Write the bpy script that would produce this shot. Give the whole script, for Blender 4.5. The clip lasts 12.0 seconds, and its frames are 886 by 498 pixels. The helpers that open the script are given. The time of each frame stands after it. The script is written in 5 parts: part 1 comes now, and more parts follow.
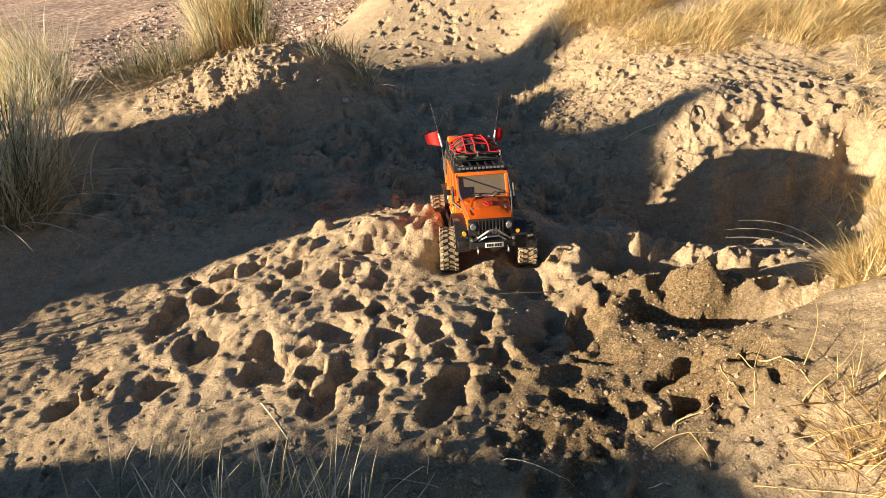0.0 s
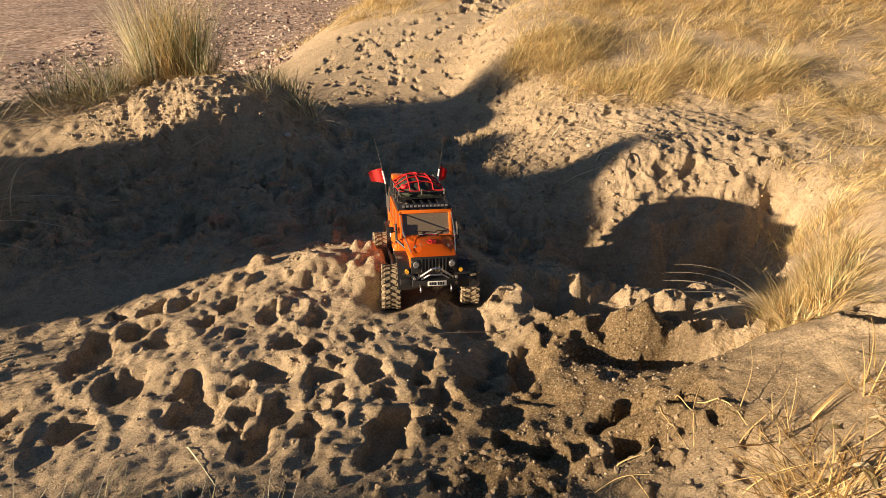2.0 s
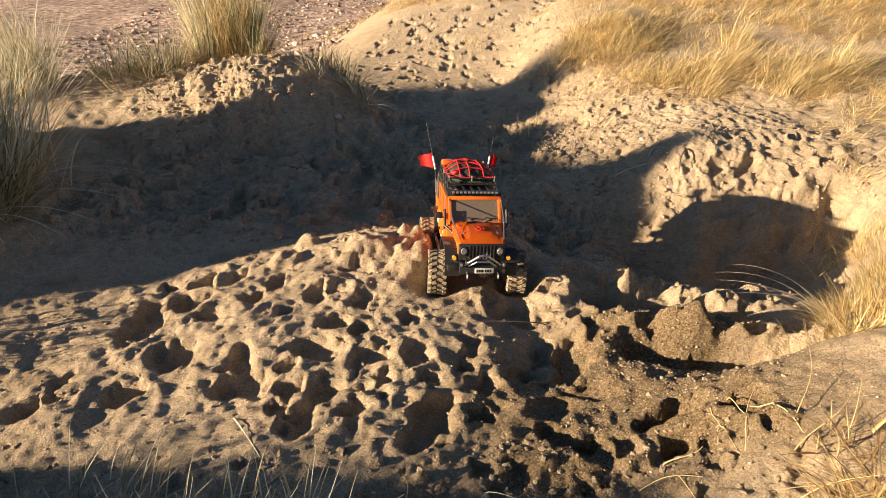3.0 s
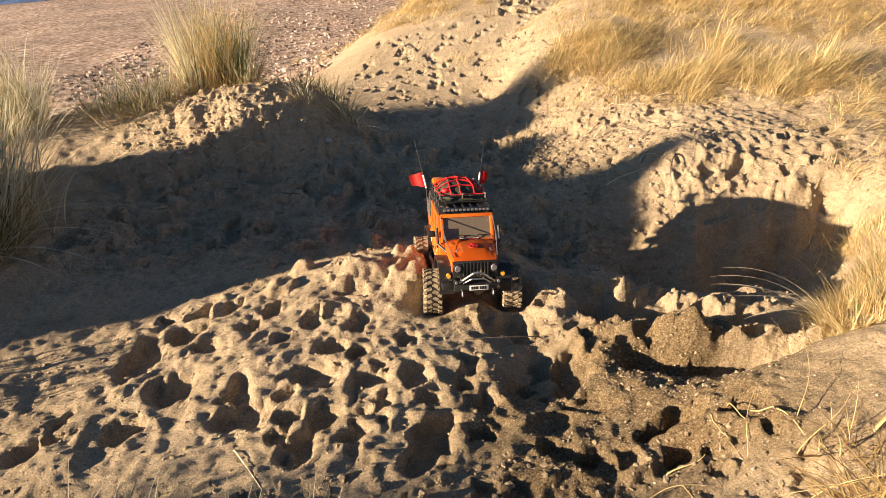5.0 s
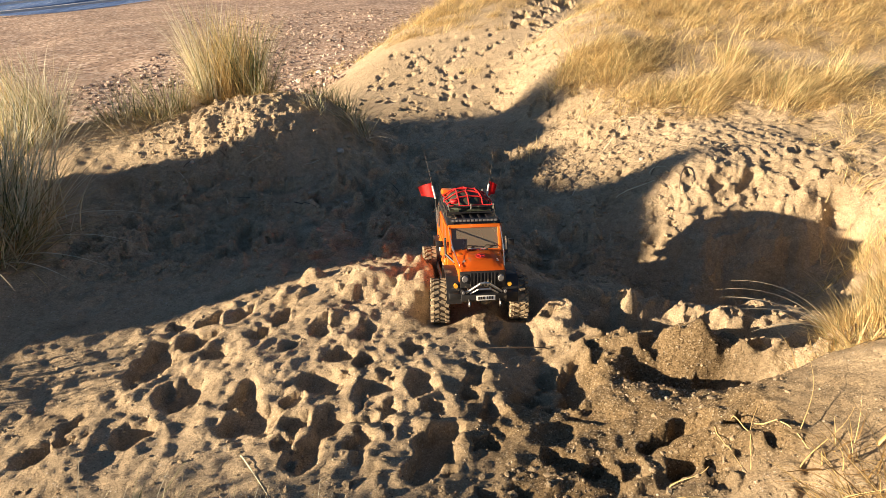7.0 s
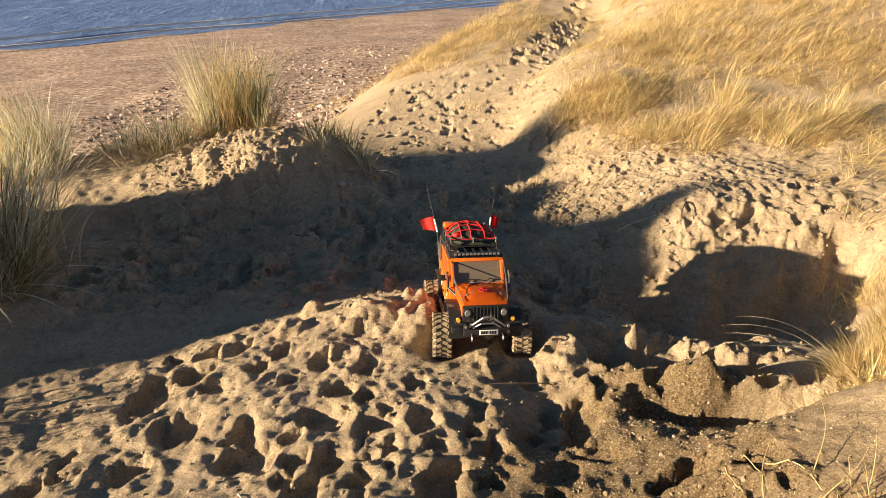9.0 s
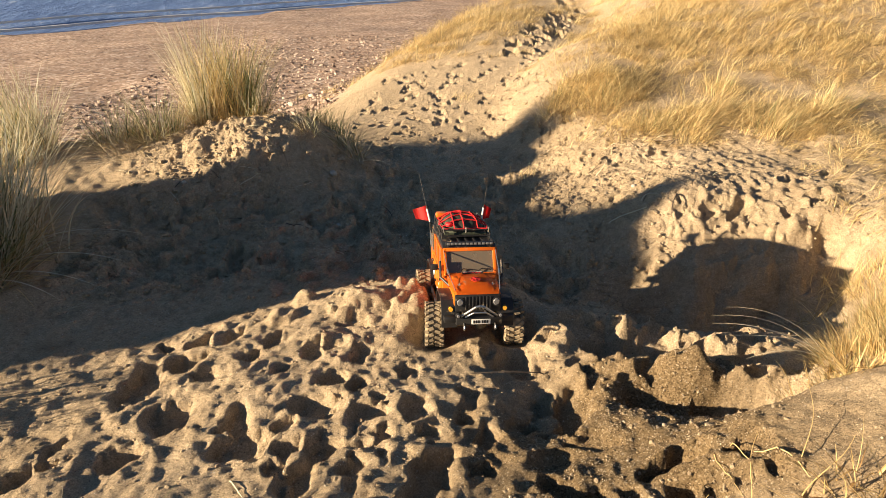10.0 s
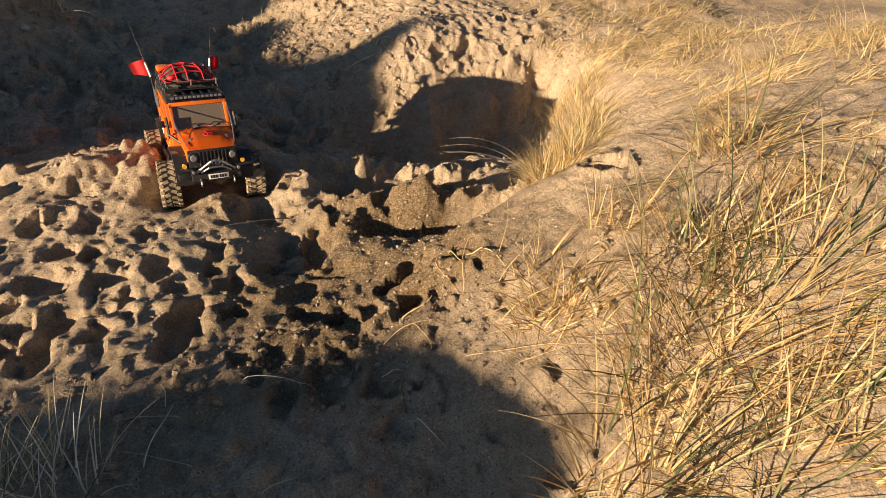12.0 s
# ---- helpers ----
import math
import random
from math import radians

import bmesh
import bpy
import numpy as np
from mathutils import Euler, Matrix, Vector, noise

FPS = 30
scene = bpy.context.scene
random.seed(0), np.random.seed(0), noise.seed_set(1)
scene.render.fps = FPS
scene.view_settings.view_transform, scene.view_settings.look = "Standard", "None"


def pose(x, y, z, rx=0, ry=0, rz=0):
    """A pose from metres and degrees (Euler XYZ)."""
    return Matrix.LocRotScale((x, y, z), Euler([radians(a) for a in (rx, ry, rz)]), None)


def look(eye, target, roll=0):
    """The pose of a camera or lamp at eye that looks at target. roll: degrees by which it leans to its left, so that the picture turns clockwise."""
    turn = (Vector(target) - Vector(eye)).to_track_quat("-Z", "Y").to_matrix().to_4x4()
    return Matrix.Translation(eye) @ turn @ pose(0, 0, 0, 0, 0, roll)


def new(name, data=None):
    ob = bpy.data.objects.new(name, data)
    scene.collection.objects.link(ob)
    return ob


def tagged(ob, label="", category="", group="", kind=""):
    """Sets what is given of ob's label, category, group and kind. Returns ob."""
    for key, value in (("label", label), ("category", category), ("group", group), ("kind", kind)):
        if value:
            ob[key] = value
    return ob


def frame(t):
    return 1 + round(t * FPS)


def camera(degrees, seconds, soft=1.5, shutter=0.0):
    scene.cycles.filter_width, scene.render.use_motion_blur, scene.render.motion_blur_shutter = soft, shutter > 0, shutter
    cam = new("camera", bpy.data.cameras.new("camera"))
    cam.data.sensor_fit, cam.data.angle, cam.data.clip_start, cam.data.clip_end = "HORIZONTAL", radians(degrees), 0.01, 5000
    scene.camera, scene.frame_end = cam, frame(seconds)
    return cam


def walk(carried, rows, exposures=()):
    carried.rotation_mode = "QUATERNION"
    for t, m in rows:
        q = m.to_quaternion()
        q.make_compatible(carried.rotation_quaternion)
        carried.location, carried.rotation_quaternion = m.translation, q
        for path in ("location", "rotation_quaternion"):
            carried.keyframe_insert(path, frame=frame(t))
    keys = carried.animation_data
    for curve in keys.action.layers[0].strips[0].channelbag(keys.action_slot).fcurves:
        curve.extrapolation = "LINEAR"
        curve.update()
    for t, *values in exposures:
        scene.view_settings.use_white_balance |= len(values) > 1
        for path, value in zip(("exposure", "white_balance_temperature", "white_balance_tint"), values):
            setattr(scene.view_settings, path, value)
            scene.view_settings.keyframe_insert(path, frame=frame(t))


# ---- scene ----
cam = camera(68.7, 12.0, soft=0.55)
PATH = [
    (0, (0.013, 0.086, 1.148), (0.0, 1.736, 0.017), -1.4),
    (0.5, (-0.015, 0.076, 1.154), (0.085, 1.768, 0.092), -0.0),
    (1, (-0.006, 0.071, 1.154), (0.088, 1.806, 0.163), 0.5),
    (1.5, (0.066, 0.102, 1.134), (0.421, 1.794, 0.129), -1.3),
    (2, (0.002, 0.1, 1.133), (0.18, 1.808, 0.109), 3.3),
    (2.5, (-0.028, 0.107, 1.114), (0.143, 1.777, 0.027), 7.5),
    (3, (-0.024, 0.105, 1.122), (0.039, 1.8, 0.062), 4.1),
    (3.2, (-0.024, 0.111, 1.12), (0.056, 1.807, 0.062), 4.0),
    (4.8, (-0.017, 0.118, 1.128), (0.132, 1.817, 0.083), 3.8),
    (5, (-0.004, 0.109, 1.13), (0.054, 1.828, 0.111), 0.9),
    (5.5, (0.0, 0.114, 1.131), (0.043, 1.825, 0.096), -0.0),
    (6, (-0.003, 0.1, 1.138), (0.055, 1.844, 0.162), -1.5),
    (6.5, (0.012, 0.097, 1.138), (0.025, 1.849, 0.173), -0.4),
    (7, (0.006, 0.095, 1.136), (0.028, 1.832, 0.145), 0.9),
    (7.2, (0.012, 0.1, 1.137), (0.052, 1.861, 0.19), 2.3),
    (8.8, (-0.014, 0.102, 1.132), (0.004, 1.88, 0.216), 1.0),
    (9, (-0.006, 0.105, 1.131), (0.021, 1.89, 0.231), 1.3),
    (9.5, (-0.01, 0.102, 1.128), (0.002, 1.886, 0.223), 1.4),
    (10, (-0.014, 0.1, 1.126), (0.045, 1.874, 0.204), 2.2),
    (10.5, (-0.02, 0.098, 1.12), (0.013, 1.725, -0.042), 2.9),
    (11, (0.008, 0.088, 1.132), (0.302, 1.627, -0.111), 7.4),
    (11.5, (0.041, 0.054, 1.149), (0.572, 1.55, -0.067), 7.2),
    (12, (0.045, 0.013, 1.133), (0.765, 1.42, -0.092), 9.4),
]
walk(cam, [(t, look(eye, target, roll)) for t, eye, target, roll in PATH], exposures=((0.0, 1.33, 6120, 11), (0.5, 1.37, 6120, 11), (1.0, 1.31, 6220, 12), (1.5, 1.21, 6370, 13), (2.0, 0.88, 6520, 15), (2.5, 1.18, 6270, 15), (6.5, 1.29, 6270, 13), (9.5, 1.17, 6370, 11), (10.5, 1.30, 6220, 12), (11.0, 1.37, 5870, 12), (11.5, 1.22, 6020, 13), (12.0, 0.89, 6320, 18)))

# ---------------------------------------------------------------- world and sun
SUN_LIFT, SUN_TURN = 11.0, -106.0
world = bpy.data.worlds.new("world")
scene.world = world
world.use_nodes = True
wn = world.node_tree
sky = wn.nodes.new("ShaderNodeTexSky")
sky.sky_type, sky.sun_disc = "NISHITA", False
sky.ozone_density, sky.dust_density = 3.0, 0.4
sky.sun_elevation, sky.sun_rotation = radians(SUN_LIFT), radians(SUN_TURN)
wn.links.new(sky.outputs[0], wn.nodes["Background"].inputs[0])
wn.nodes["Background"].inputs[1].default_value = 0.046
sun = new("sun", bpy.data.lights.new("sun", "SUN"))
sun.data.energy, sun.data.angle, sun.data.color = 6.2, radians(0.6), (1.0, 0.78, 0.51)
a, e = radians(SUN_TURN), radians(SUN_LIFT)
sun.matrix_world = look((math.sin(a) * math.cos(e) * 20, math.cos(a) * math.cos(e) * 20, math.sin(e) * 20), (0, 0, 0))


# ---------------------------------------------------------------- materials
def material(name, rough=0.8, metal=0.0, colour=(0.5, 0.5, 0.5)):
    m = bpy.data.materials.new(name)
    m.use_nodes = True
    b = m.node_tree.nodes["Principled BSDF"]
    b.inputs["Roughness"].default_value, b.inputs["Metallic"].default_value = rough, metal
    b.inputs["Base Color"].default_value = (*colour, 1)
    return m, m.node_tree, b


def node(t, kind, **values):
    n = t.nodes.new(kind)
    for k, v in values.items():
        n.inputs[k].default_value = v
    return n


def noise_of(t, scale, detail=3.0, rough=0.55, where=None):
    n = node(t, "ShaderNodeTexNoise", Scale=scale, Detail=detail, Roughness=rough)
    if where:
        t.links.new(where, n.inputs["Vector"])
    return n


def ramp(t, source, stops):
    r = t.nodes.new("ShaderNodeValToRGB")
    while len(r.color_ramp.elements) < len(stops):
        r.color_ramp.elements.new(0.5)
    for el, (p, c) in zip(r.color_ramp.elements, stops):
        el.position, el.color = p, (*c, 1)
    t.links.new(source, r.inputs[0])
    return r


def mix(t, factor, a_, b_, how="MIX"):
    n = t.nodes.new("ShaderNodeMix")
    n.data_type, n.blend_type = "RGBA", how
    for s, v in ((0, factor), (6, a_), (7, b_)):
        if isinstance(v, (float, int)):
            n.inputs[s].default_value = v
        elif isinstance(v, tuple):
            n.inputs[s].default_value = (*v, 1)
        else:
            t.links.new(v, n.inputs[s])
    return n.outputs[2]


def relief(t, b, source, strength, distance, below=None):
    n = t.nodes.new("ShaderNodeBump")
    n.inputs["Strength"].default_value, n.inputs["Distance"].default_value = strength, distance
    t.links.new(source, n.inputs["Height"])
    if below:
        t.links.new(below.outputs[0], n.inputs["Normal"])
    t.links.new(n.outputs[0], b.inputs["Normal"])
    return n


def plain(name, colour, rough=0.5, metal=0.0, vary=0.25, scale=60.0, dust=0.0, bumpy=0.0):
    """A paint, plastic or metal with slight mottling, and sand dust where dust > 0."""
    m, t, b = material(name, rough, metal, colour)
    co = t.nodes.new("ShaderNodeTexCoord").outputs["Object"]
    n = noise_of(t, scale, 4.0, 0.6, co)
    dark = tuple(c * (1 - vary) for c in colour)
    light = tuple(min(1.0, c * (1 + vary)) for c in colour)
    c = ramp(t, n.outputs[0], ((0.3, dark), (0.7, light))).outputs[0]
    if dust:
        d = noise_of(t, 28.0, 5.0, 0.65, co)
        f = ramp(t, d.outputs[0], ((0.62 - 0.32 * dust, (0, 0, 0)), (0.78 - 0.22 * dust, (1, 1, 1))))
        c = mix(t, f.outputs[0], c, (0.38, 0.30, 0.19))
        r = mix(t, f.outputs[0], (rough,) * 3, (0.9,) * 3)
        t.links.new(r, b.inputs["Roughness"])
    t.links.new(c, b.inputs["Base Color"])
    if bumpy:
        relief(t, b, n.outputs[0], bumpy, 0.002)
    return m


def make_sand():
    m, t, b = material("sand", 0.92)
    b.inputs["Specular IOR Level"].default_value = 0.25
    co = t.nodes.new("ShaderNodeTexCoord").outputs["Object"]
    big = noise_of(t, 2.3, 4.0, 0.6, co)
    c = ramp(t, big.outputs[0], ((0.3, (0.46, 0.356, 0.226)), (0.7, (0.59, 0.464, 0.308)))).outputs[0]
    damp = noise_of(t, 9.0, 5.0, 0.65, co)
    c = mix(t, ramp(t, damp.outputs[0], ((0.48, (0, 0, 0)), (0.70, (0.45, 0.45, 0.45)))).outputs[0], c, (0.29, 0.226, 0.15))
    grain = noise_of(t, 260.0, 4.0, 0.75, co)
    c = mix(t, 0.8, c, ramp(t, grain.outputs[0], ((0.32, (0.45, 0.45, 0.45)), (0.5, (1, 1, 1)), (0.68, (1.5, 1.5, 1.5)))).outputs[0], "MULTIPLY")
    mottle = noise_of(t, 52.0, 6.0, 0.7, co)
    c = mix(t, 0.5, c, ramp(t, mottle.outputs[0], ((0.34, (0.58, 0.56, 0.54)), (0.50, (1, 1, 1)), (0.66, (1.22, 1.21, 1.2)))).outputs[0], "MULTIPLY")
    speck = node(t, "ShaderNodeTexVoronoi", Scale=175.0)
    t.links.new(co, speck.inputs["Vector"])
    pick = t.nodes.new("ShaderNodeSeparateColor")
    t.links.new(speck.outputs["Color"], pick.inputs[0])
    near_ = ramp(t, speck.outputs["Distance"], ((0.18, (1, 1, 1)), (0.32, (0, 0, 0))))
    few = ramp(t, pick.outputs[0], ((0.78, (0, 0, 0)), (0.82, (1, 1, 1))))
    both = mix(t, 1.0, near_.outputs[0], few.outputs[0], "MULTIPLY")
    tone = ramp(t, pick.outputs[1], ((0.35, (0.09, 0.07, 0.055)), (0.5, (0.42, 0.35, 0.27)), (0.8, (0.80, 0.75, 0.66))))
    c = mix(t, both, c, tone.outputs[0])
    # coarse, darker sand thrown up on the near slope
    cs = t.nodes.new("ShaderNodeAttribute")
    cs.attribute_name = "coarse"
    chips = node(t, "ShaderNodeTexVoronoi", Scale=330.0)
    t.links.new(co, chips.inputs["Vector"])
    pick3 = t.nodes.new("ShaderNodeSeparateColor")
    t.links.new(chips.outputs["Color"], pick3.inputs[0])
    cc = ramp(t, pick3.outputs[0], ((0.0, (0.09, 0.06, 0.03)), (0.3, (0.20, 0.142, 0.074)), (0.75, (0.28, 0.20, 0.108)), (0.96, (0.35, 0.262, 0.152)), (1.0, (0.48, 0.41, 0.30))))
    c = mix(t, cs.outputs["Fac"], c, cc.outputs[0])
    # shingle and stones on the beach
    at = t.nodes.new("ShaderNodeAttribute")
    at.attribute_name = "shingle"
    stones = node(t, "ShaderNodeTexVoronoi", Scale=20.0)
    t.links.new(co, stones.inputs["Vector"])
    pick2 = t.nodes.new("ShaderNodeSeparateColor")
    t.links.new(stones.outputs["Color"], pick2.inputs[0])
    sc = ramp(t, pick2.outputs[0], ((0.0, (0.20, 0.145, 0.115)), (0.30, (0.43, 0.315, 0.24)), (0.75, (0.55, 0.41, 0.315)), (1.0, (0.78, 0.68, 0.58))))
    wide = noise_of(t, 0.9, 5.0, 0.65, co)
    sc2 = mix(t, 0.7, sc.outputs[0], ramp(t, wide.outputs[0], ((0.35, (0.60, 0.56, 0.55)), (0.65, (1.15, 1.1, 1.05)))).outputs[0], "MULTIPLY")
    strand = t.nodes.new("ShaderNodeMapping")
    strand.inputs["Rotation"].default_value = (0, 0, radians(-45.6))
    strand.inputs["Scale"].default_value = (0.25, 2.6, 1.0)
    t.links.new(co, strand.inputs[0])
    lines = noise_of(t, 1.1, 6.0, 0.7, strand.outputs[0])
    sc2 = mix(t, 0.4, sc2, ramp(t, lines.outputs[0], ((0.30, (0.62, 0.56, 0.52)), (0.48, (1.0, 1.0, 1.0)), (0.70, (1.15, 1.12, 1.1)))).outputs[0], "MULTIPLY")
    c = mix(t, at.outputs["Fac"], c, sc2)
    t.links.new(c, b.inputs["Base Color"])
    lump = noise_of(t, 75.0, 7.0, 0.7, co)
    first = relief(t, b, lump.outputs[0], 0.9, 0.016)
    second = relief(t, b, grain.outputs[0], 0.9, 0.003, first)
    return m


def make_grass(name, pale, mid, dark):
    m, t, b = material(name, 0.6)
    b.inputs["Specular IOR Level"].default_value = 0.3
    g = t.nodes.new("ShaderNodeNewGeometry")
    r = ramp(t, g.outputs["Random Per Island"], ((0.0, dark), (0.35, mid), (0.75, pale), (1.0, tuple(min(1, c * 1.25) for c in pale))))
    co = t.nodes.new("ShaderNodeTexCoord").outputs["Object"]
    n = noise_of(t, 35.0, 3.0, 0.6, co)
    c = mix(t, 0.5, r.outputs[0], ramp(t, n.outputs[0], ((0.3, (0.6, 0.6, 0.6)), (0.7, (1.25, 1.25, 1.25)))).outputs[0], "MULTIPLY")
    t.links.new(c, b.inputs["Base Color"])
    tr = t.nodes.new("ShaderNodeBsdfTranslucent")
    t.links.new(c, tr.inputs[0])
    ms = t.nodes.new("ShaderNodeMixShader")
    ms.inputs[0].default_value = 0.32
    t.links.new(b.outputs[0], ms.inputs[1])
    t.links.new(tr.outputs[0], ms.inputs[2])
    t.links.new(ms.outputs[0], t.nodes["Material Output"].inputs[0])
    return m


def make_water():
    m, t, b = material("sea_water", 0.45, 0.0, (0.05, 0.11, 0.20))
    co = t.nodes.new("ShaderNodeTexCoord").outputs["Object"]
    st = t.nodes.new("ShaderNodeMapping")
    st.inputs["Rotation"].default_value = (0, 0, radians(-45))
    st.inputs["Scale"].default_value = (1.0, 0.35, 1.0)
    t.links.new(co, st.inputs[0])
    n = noise_of(t, 2.6, 7.0, 0.7, st.outputs[0])
    c = ramp(t, n.outputs[0], ((0.35, (0.10, 0.165, 0.36)), (0.58, (0.18, 0.28, 0.54)), (0.74, (0.58, 0.64, 0.76))))
    t.links.new(c.outputs[0], b.inputs["Base Color"])
    relief(t, b, n.outputs[0], 0.9, 0.35)
    return m


def make_glass():
    m, t, b = material("tinted_glass", 0.20, 0.0, (0.26, 0.21, 0.15))
    b.inputs["Transmission Weight"].default_value = 0.35
    b.inputs["Coat Weight"].default_value = 0.4
    co = t.nodes.new("ShaderNodeTexCoord").outputs["Object"]
    n = noise_of(t, 40.0, 5.0, 0.6, co)
    r = ramp(t, n.outputs[0], ((0.4, (0.08, 0.08, 0.08)), (0.75, (0.45, 0.45, 0.45))))
    t.links.new(r.outputs[0], b.inputs["Roughness"])
    return m


SAND = make_sand()
DRY = make_grass("dry_grass", (0.88, 0.71, 0.39), (0.70, 0.53, 0.25), (0.34, 0.235, 0.10))
STRAW = make_grass("straw", (0.82, 0.64, 0.32), (0.62, 0.44, 0.19), (0.32, 0.20, 0.085))
PALE = make_grass("bleached_grass", (0.86, 0.80, 0.62), (0.72, 0.62, 0.40), (0.40, 0.36, 0.20))
GREEN = make_grass("green_grass", (0.44, 0.42, 0.22), (0.17, 0.20, 0.075), (0.07, 0.095, 0.035))
WATER = make_water()
ORANGE = plain("orange_paint", (0.78, 0.165, 0.012), 0.30, 0.0, 0.06, 20.0, 0.06)
BLACK = plain("black_plastic", (0.018, 0.018, 0.019), 0.50, 0.0, 0.3, 90.0, 0.10, 0.2)
GLOSS = plain("black_hardtop", (0.022, 0.022, 0.024), 0.42, 0.0, 0.3, 90.0, 0.16, 0.1)
RUBBER = plain("tyre_rubber", (0.030, 0.028, 0.026), 0.85, 0.0, 0.3, 80.0, 1.0, 0.4)
RIM = plain("bronze_rim", (0.30, 0.19, 0.10), 0.45, 0.7, 0.2, 50.0, 0.45)
STEEL = plain("bright_steel", (0.62, 0.61, 0.58), 0.28, 0.9, 0.1, 60.0, 0.10)
CHASSIS = plain("dark_chassis", (0.03, 0.03, 0.03), 0.6, 0.2, 0.3, 60.0, 0.5)
RED = plain("red_cord", (0.62, 0.02, 0.02), 0.6, 0.0, 0.2, 60.0)
FLAG = plain("red_flag_cloth", (0.75, 0.035, 0.03), 0.7, 0.0, 0.2, 25.0)
BAG = plain("dark_green_canvas", (0.035, 0.045, 0.028), 0.85, 0.0, 0.4, 70.0, 0.1, 0.5)
WHITE = plain("white_plastic", (0.75, 0.74, 0.70), 0.4, 0.0, 0.06, 60.0, 0.06)
LENS = plain("clear_lens", (0.22, 0.22, 0.23), 0.12, 0.3, 0.1, 60.0)
AMBER = plain("amber_lens", (0.85, 0.45, 0.05), 0.2, 0.0, 0.1, 60.0)
DECAL = plain("red_decal", (0.50, 0.03, 0.015), 0.4, 0.0, 0.1, 60.0)
GLASS = make_glass()
STONE = plain("pale_stone", (0.48, 0.42, 0.34), 0.8, 0.0, 0.35, 40.0, 0.2, 0.5)
WOOD = plain("grey_twig", (0.10, 0.075, 0.055), 0.85, 0.0, 0.35, 80.0, 0.1, 0.4)

GRIT = make_grass("shell_grit", (0.70, 0.62, 0.48), (0.45, 0.34, 0.21), (0.12, 0.09, 0.07))


# ---------------------------------------------------------------- mesh tools
def mesh_object(name, verts, faces, mat, smooth=True):
    me = bpy.data.meshes.new(name)
    me.from_pydata([tuple(v) for v in verts], [], faces)
    me.materials.append(mat)
    if smooth:
        me.shade_smooth()
    return new(name, me)


def part(name, bm, mat, parent=None, label="", smooth=True):
    me = bpy.data.meshes.new(name)
    bmesh.ops.recalc_face_normals(bm, faces=bm.faces)
    bm.to_mesh(me)
    bm.free()
    me.materials.append(mat)
    if smooth:
        me.shade_smooth()
        me.set_sharp_from_angle(angle=radians(38))
    ob = new(name, me)
    if parent:
        ob.parent = parent
    if label:
        ob["label"] = label
    return ob


def box(bm, c, s, m=None, bevel=0.0):
    r = bmesh.ops.create_cube(bm, size=1.0, matrix=(m or Matrix()) @ Matrix.Translation(c) @ Matrix.Diagonal((*s, 1)))
    if bevel:
        es = list({ed for v in r["verts"] for ed in v.link_edges})
        bmesh.ops.bevel(bm, geom=es, offset=bevel, segments=2, affect="EDGES", profile=0.6)
    return bm


def rod(bm, p, q, r, seg=8, r2=None):
    p, q = Vector(p), Vector(q)
    d = q - p
    m = Matrix.Translation((p + q) / 2) @ d.to_track_quat("Z", "Y").to_matrix().to_4x4()
    bmesh.ops.create_cone(bm, cap_ends=True, segments=seg, radius1=r, radius2=r if r2 is None else r2, depth=d.length, matrix=m)
    return bm


def pipe(bm, pts, r, seg=6):
    for p, q in zip(pts, pts[1:]):
        rod(bm, p, q, r, seg)
    return bm


def prism(bm, outline, y0, y1, bevel=0.0):
    """An outline in x and z, drawn out from y0 to y1."""
    lo = [bm.verts.new((x, y0, z)) for x, z in outline]
    hi = [bm.verts.new((x, y1, z)) for x, z in outline]
    fs = [bm.faces.new(lo), bm.faces.new(hi[::-1])]
    n = len(outline)
    for i in range(n):
        fs.append(bm.faces.new((lo[i], hi[i], hi[(i + 1) % n], lo[(i + 1) % n])))
    if bevel:
        es = list({ed for f in fs for ed in f.edges})
        bmesh.ops.recalc_face_normals(bm, faces=bm.faces)
        bmesh.ops.bevel(bm, geom=es, offset=bevel, segments=2, affect="EDGES", profile=0.6)
    return bm


def lathe(bm, profile, seg=32, m=None):
    """Turned round the y axis; profile rows are radius and y."""
    m = m or Matrix()
    rings = []
    for r, y in profile:
        rings.append([bm.verts.new(m @ Vector((r * math.cos(2 * math.pi * i / seg), y, r * math.sin(2 * math.pi * i / seg)))) for i in range(seg)])
    for a_, b_ in zip(rings, rings[1:]):
        for i in range(seg):
            bm.faces.new((a_[i], b_[i], b_[(i + 1) % seg], a_[(i + 1) % seg]))
    bm.faces.new(rings[0])
    bm.faces.new(rings[-1][::-1])
    return bm


# ---------------------------------------------------------------- the ground's form
def sm(a, b, v):
    u = np.clip((v - a) / (b - a), 0.0, 1.0)
    return u * u * (3 - 2 * u)


def bump(X, Y, cx, cy, rx, ry, turn=0.0):
    c, s = math.cos(turn), math.sin(turn)
    u, v = ((X - cx) * c + (Y - cy) * s) / rx, (-(X - cx) * s + (Y - cy) * c) / ry
    return np.exp(-(u * u + v * v))


SHORE = (-0.70, 0.714)          # points from the dunes out to sea


def dune_edge(Y):
    return -1.0 + 0.35 * sm(3.6, 5.6, Y) + 0.8 * sm(5.4, 7.4, Y) + 0.75 * np.maximum(Y - 7.0, 0)


